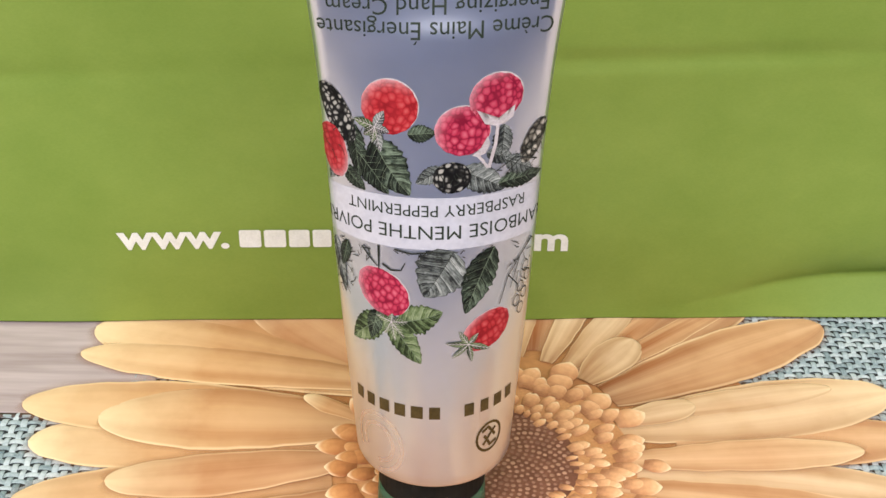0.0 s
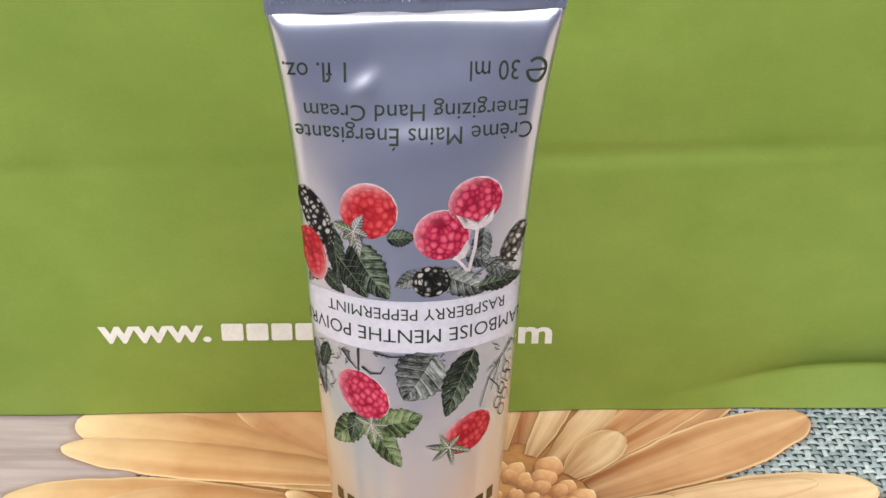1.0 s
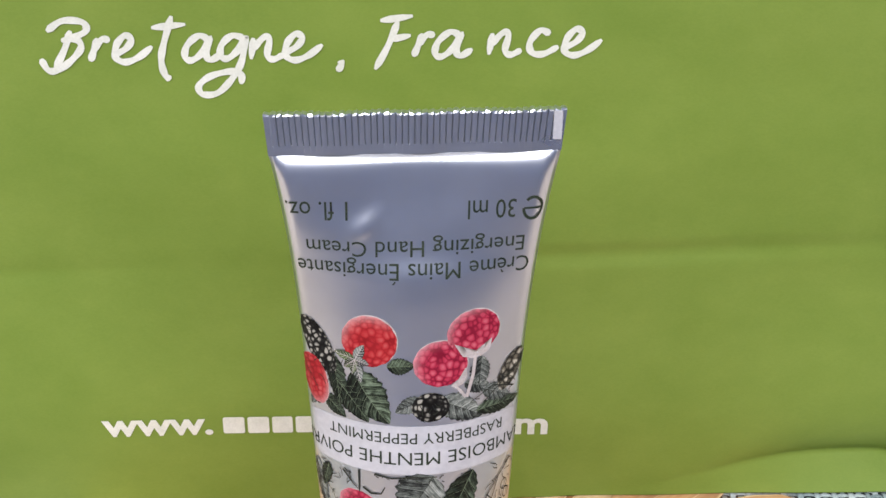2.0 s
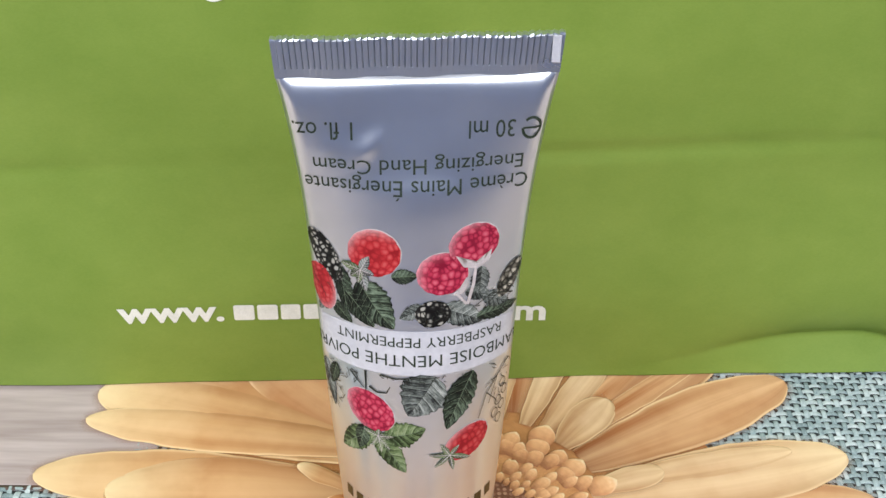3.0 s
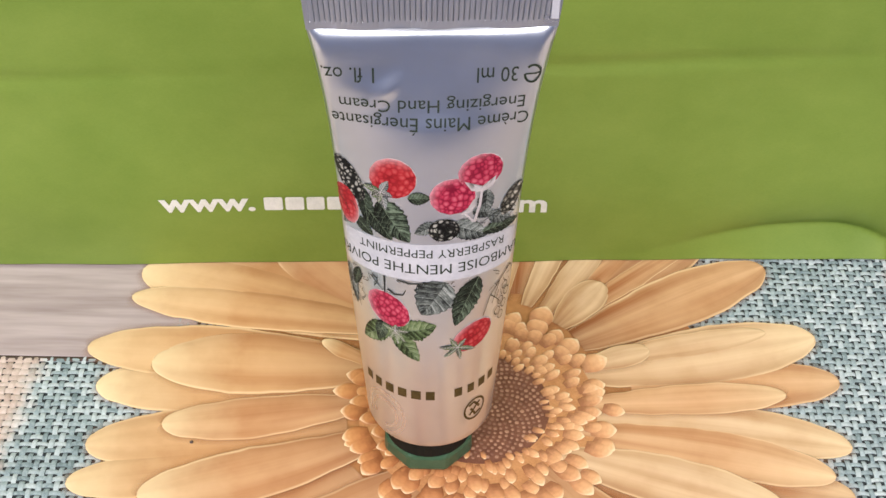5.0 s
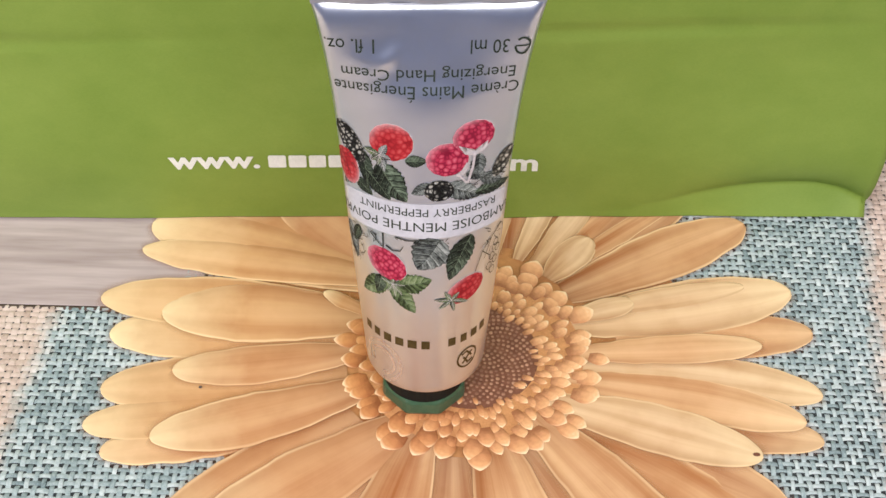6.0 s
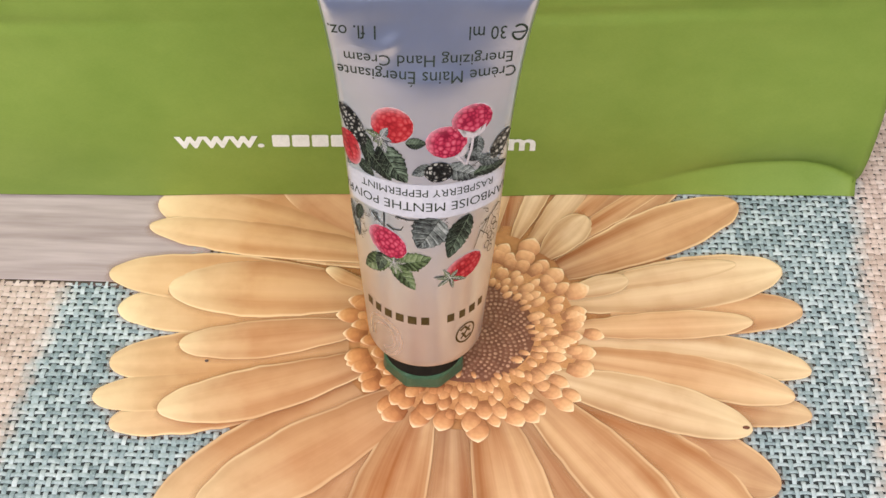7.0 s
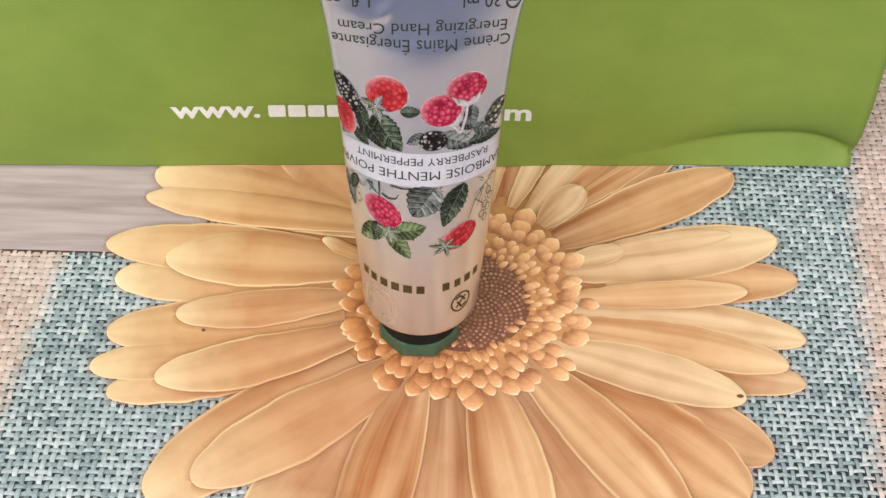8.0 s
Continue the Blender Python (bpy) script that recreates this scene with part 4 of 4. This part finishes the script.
lettering("FRAMBOISE MENTHE POIVRÉE", -21.5, 21.5, 54.9, 3.0, M_INK, label="dark lettering on the white band")
for k, w in enumerate((1.7, 1.7, 1.5, 1.6, None, 1.7, 1.9, 1.8, 1.8, 1.6, 1.7)):
    if w:
        u = 14.0 - 2.75 * k
        Print().poly([(u - w / 2, 24.3), (u + w / 2, 24.3), (u + w / 2, 26.4), (u - w / 2, 26.4)], 0.05).done("name_bar", M_GOLD, "bronze bar of a printed name")
ring = Print()
ring.line([(9.7 + 2.5 * math.cos(k * math.pi / 10), 19.2 + 2.5 * math.sin(k * math.pi / 10)) for k in range(21)], 0.45, 0.05, False)
ring.done("emblem_ring", M_GOLD, "bronze ring of a round emblem")
for pts in ([(8.2, 20.4), (9.4, 21.0), (10.2, 20.0), (9.2, 18.8), (9.8, 17.6), (11.2, 18.0)], [(8.4, 18.0), (9.2, 18.8), (8.6, 19.6)], [(11.0, 20.4), (10.2, 20.0), (10.9, 19.0)]):
    Print().line(pts, 0.5, 0.05, False).done("emblem_shape", M_GOLD)
for r in (3.0, 4.6):
    wm = Print()
    wm.line([(-9.5 + r * math.cos(k * math.pi / 12), 18.0 + 1.1 * r * math.sin(k * math.pi / 12)) for k in range(-6, 15)], 0.8, 0.015, False)
    wm.done("pearl_ring", M_MARK, "faint pearly ring")

# upper wreath
berry(-15.0, 71.6, 2.3, 5.0, 0.55, M_BLACKB, 7, "black printed blackberry", "blackberry_print", lift=0.085)
leaf(-12.6, 70.6, -11.4, 62.0, 3.4, M_LEAF, label="dark green printed leaf", bend=0.12)
leaf(-13.8, 66.6, -17.8, 60.6, 3.0, M_GREYLEAF, vein_material=M_LINE)
leaf(-9.0, 68.6, -3.4, 60.5, 6.2, M_LEAF, label="dark green printed leaf with pale veins", bend=-0.16, lift=0.062)
leaf(-11.8, 66.4, -6.6, 60.4, 4.6, M_LEAF, label="dark green printed leaf", bend=0.10)
leaf(-14.4, 63.6, -10.4, 60.4, 2.8, M_LEAF)
leaf(-3.8, 69.6, 0.3, 69.9, 2.7, M_LEAF, label="small dark printed leaf")
raspberry(-16.2, 65.6, 2.7, 4.2, 0.25, M_RASPRED, 6, "red printed raspberry", (0.6, -0.4))
raspberry(-6.5, 73.4, 4.2, 4.0, 0.0, M_RASPRED, 3, "red printed raspberry with a frosted rim", (-0.5, 1.0))
raspberry(8.9, 74.5, 4.1, 3.5, 0.1, M_RASP, 5, "pink printed raspberry", (-0.8, 0.7))
raspberry(4.0, 70.0, 4.0, 3.6, -0.1, M_RASP, 4, "pink printed raspberry", (-0.9, 0.5))
leaf(10.2, 70.4, 10.0, 64.6, 3.4, M_GREYLEAF, label="grey-green printed leaf", vein_material=M_LINE)
leaf(7.6, 66.4, 12.2, 65.0, 2.6, M_GREYLEAF, vein_material=M_LINE)
leaf(1.4, 64.6, -2.6, 62.4, 2.6, M_GREYLEAF, label="grey printed leaf", vein_material=M_LINE)
leaf(3.6, 64.2, 10.8, 60.6, 4.4, M_GREYLEAF, label="grey-green printed leaf", vein_material=M_LINE, bend=0.08)
leaf(9.6, 61.6, 18.4, 61.6, 3.0, M_LEAF, label="dark printed leaf", bend=0.06)
leaf(10.6, 65.0, 16.0, 62.6, 3.0, M_GREYLEAF, vein_material=M_LINE)
berry(2.6, 63.2, 2.8, 2.3, 0.0, M_BLACKB, 8, "black printed blackberry", "blackberry_print", lift=0.11)
berry(15.8, 67.0, 1.9, 3.6, -0.55, M_PALEB, 9, "pale blackberry drawn in black lines", "blackberry_print", lift=0.10)
sepals = Print()
sepals.line([(9.2, 70.8), (8.9, 67.6), (8.0, 64.2)], 0.55, 0.16, False)
sepals.poly([(5.9, 72.9), (7.2, 71.6), (8.6, 71.1), (9.8, 71.2), (11.2, 72.0), (11.8, 73.1), (11.6, 71.4), (10.2, 70.5), (8.9, 70.3), (7.2, 70.8)], 0.17)
sepals.poly([(5.4, 66.3), (6.6, 67.2), (7.7, 69.0), (8.1, 67.8), (7.4, 66.4), (6.2, 66.0)], 0.17)
sepals.line([(6.2, 66.3), (7.0, 65.4), (7.8, 64.3)], 0.45, 0.16, False)
sepals.done("sepal_print", M_PALE, "pale printed sepals and stems")
for du, dz, w, ink in ((-3.4, 0.9, 1.5, M_MINT), (1.4, 2.5, 1.7, M_GREYLEAF), (0.9, -3.6, 1.8, M_GREYLEAF), (-1.8, -1.4, 1.6, M_MINT), (2.2, -0.6, 1.4, M_GREYLEAF), (-0.5, -2.4, 1.3, M_MINT)):
    leaf(-8.6, 70.3, -8.6 + du, 70.3 + dz, w, ink, "sepal_print", "", 0.14, 4, True, M_PALE)

# lower wreath
leaf(-18.0, 51.0, -16.0, 42.0, 3.4, M_GREYLEAF, vein_material=M_LINE)
leaf(-14.4, 51.4, -16.4, 46.6, 2.6, M_LEAF)
leaf(3.0, 52.0, -1.4, 44.8, 8.2, M_GREYLEAF, label="large grey printed leaf", vein_material=M_LINE, teeth=7, bend=0.05)
leaf(9.4, 51.8, 4.8, 41.8, 5.4, M_LEAF, label="dark green printed leaf", bend=-0.10)
leaf(-7.4, 40.8, -14.4, 35.0, 4.6, M_MINT, label="green printed mint leaf", bend=-0.06)
leaf(-5.4, 40.4, 1.4, 42.4, 4.8, M_MINT, label="green printed mint leaf", bend=-0.12)
leaf(-6.8, 40.0, -1.8, 33.8, 4.2, M_MINT, label="green printed mint leaf", bend=0.08)
leaf(-8.8, 41.6, -10.2, 36.4, 3.0, M_LEAF)
raspberry(-8.0, 44.8, 4.6, 3.5, -0.45, M_RASP, 14, "pink printed raspberry", (-1.0, -0.2))
raspberry(8.6, 38.4, 4.4, 3.0, 0.35, M_RASPRED, 15, "red printed raspberry", (-1.0, 0.5))
for du, dz, w in ((-3.6, 0.5, 1.0), (-2.6, -2.0, 0.9), (0.6, -3.1, 1.0), (3.8, -1.6, 1.1), (-1.6, 2.4, 1.0), (1.6, 1.6, 1.0)):
    leaf(5.4, 36.7, 5.4 + du, 36.7 + dz, w, M_MINT, "calyx_print", "", 0.14, 4, True, M_PALE)
for du, dz, w in ((-2.6, 0.6, 1.3), (2.6, 0.4, 1.4), (2.0, -2.2, 1.4), (-1.2, -2.2, 1.2), (0.6, -3.0, 1.3), (0.2, 1.4, 1.2)):
    leaf(-6.4, 40.2, -6.4 + du, 40.2 + dz, w, M_MINT, "calyx_print", "", 0.14, 4, True, M_PALE)

# fine drawn twigs, tendrils and berries
twigs, rnd = Print(), random.Random(21)
for u0, z0, u1, z1, n in ((-19.0, 42.5, -13.0, 51.5, 34), (-12.5, 49.2, -9.0, 51.8, 8), (-6.0, 51.0, 10.5, 52.0, 16), (13.0, 44.0, 18.0, 51.5, 16), (-17.0, 61.0, -10.5, 70.0, 18), (9.5, 61.0, 17.5, 67.0, 26), (0.0, 61.0, 8.0, 64.0, 8)):
    for k in range(n):
        a, b = rnd.uniform(u0, u1), rnd.uniform(z0, z1)
        da, db = rnd.uniform(-1.5, 1.5), rnd.uniform(-1.8, 1.8)
        twigs.line([(a, b), (a + da * 0.6, b + db * 0.3), (a + da, min(51.9, b + db) if b < 52.1 else max(60.5, b + db))], 0.16, 0.13)
for cu, cz in ((15.8, 39.6), (14.6, 41.2), (16.6, 42.0), (15.4, 43.4), (17.2, 44.8), (16.4, 46.6)):
    twigs.line([(cu + 0.85 * math.cos(k * 0.7), cz + 0.95 * math.sin(k * 0.7)) for k in range(10)], 0.17, 0.13, False)
twigs.line([(17.4, 51.0), (14.4, 48.6), (12.2, 46.2), (10.6, 42.0)], 0.26, 0.13)
twigs.line([(12.2, 46.4), (14.6, 44.0), (15.2, 43.0)], 0.2, 0.13)
twigs.line([(14.6, 48.6), (12.8, 44.0)], 0.2, 0.13)
twigs.line([(-8.4, 52.2), (-8.4, 48.4)], 0.36, 0.14)
twigs.line([(-11.4, 51.4), (-9.6, 49.6), (-8.6, 48.8)], 0.3, 0.14)
twigs.line([(-7.8, 49.4), (-6.4, 48.6), (-4.8, 48.8), (-4.2, 50.0)], 0.34, 0.14)
twigs.line([(-5.8, 52.0), (-3.2, 51.6), (0.0, 52.0), (3.6, 51.8)], 0.3, 0.14)
twigs.line([(18.4, 69.2), (15.0, 66.0), (10.8, 62.8)], 0.26, 0.15)
twigs.line([(16.8, 64.0), (12.4, 65.2), (8.6, 63.2)], 0.24, 0.15)
twigs.line([(-12.0, 71.0), (-13.2, 67.0), (-11.6, 61.6)], 0.28, 0.15)
twigs.done("ink_drawing", M_LINE, "fine black drawn twigs and berries")
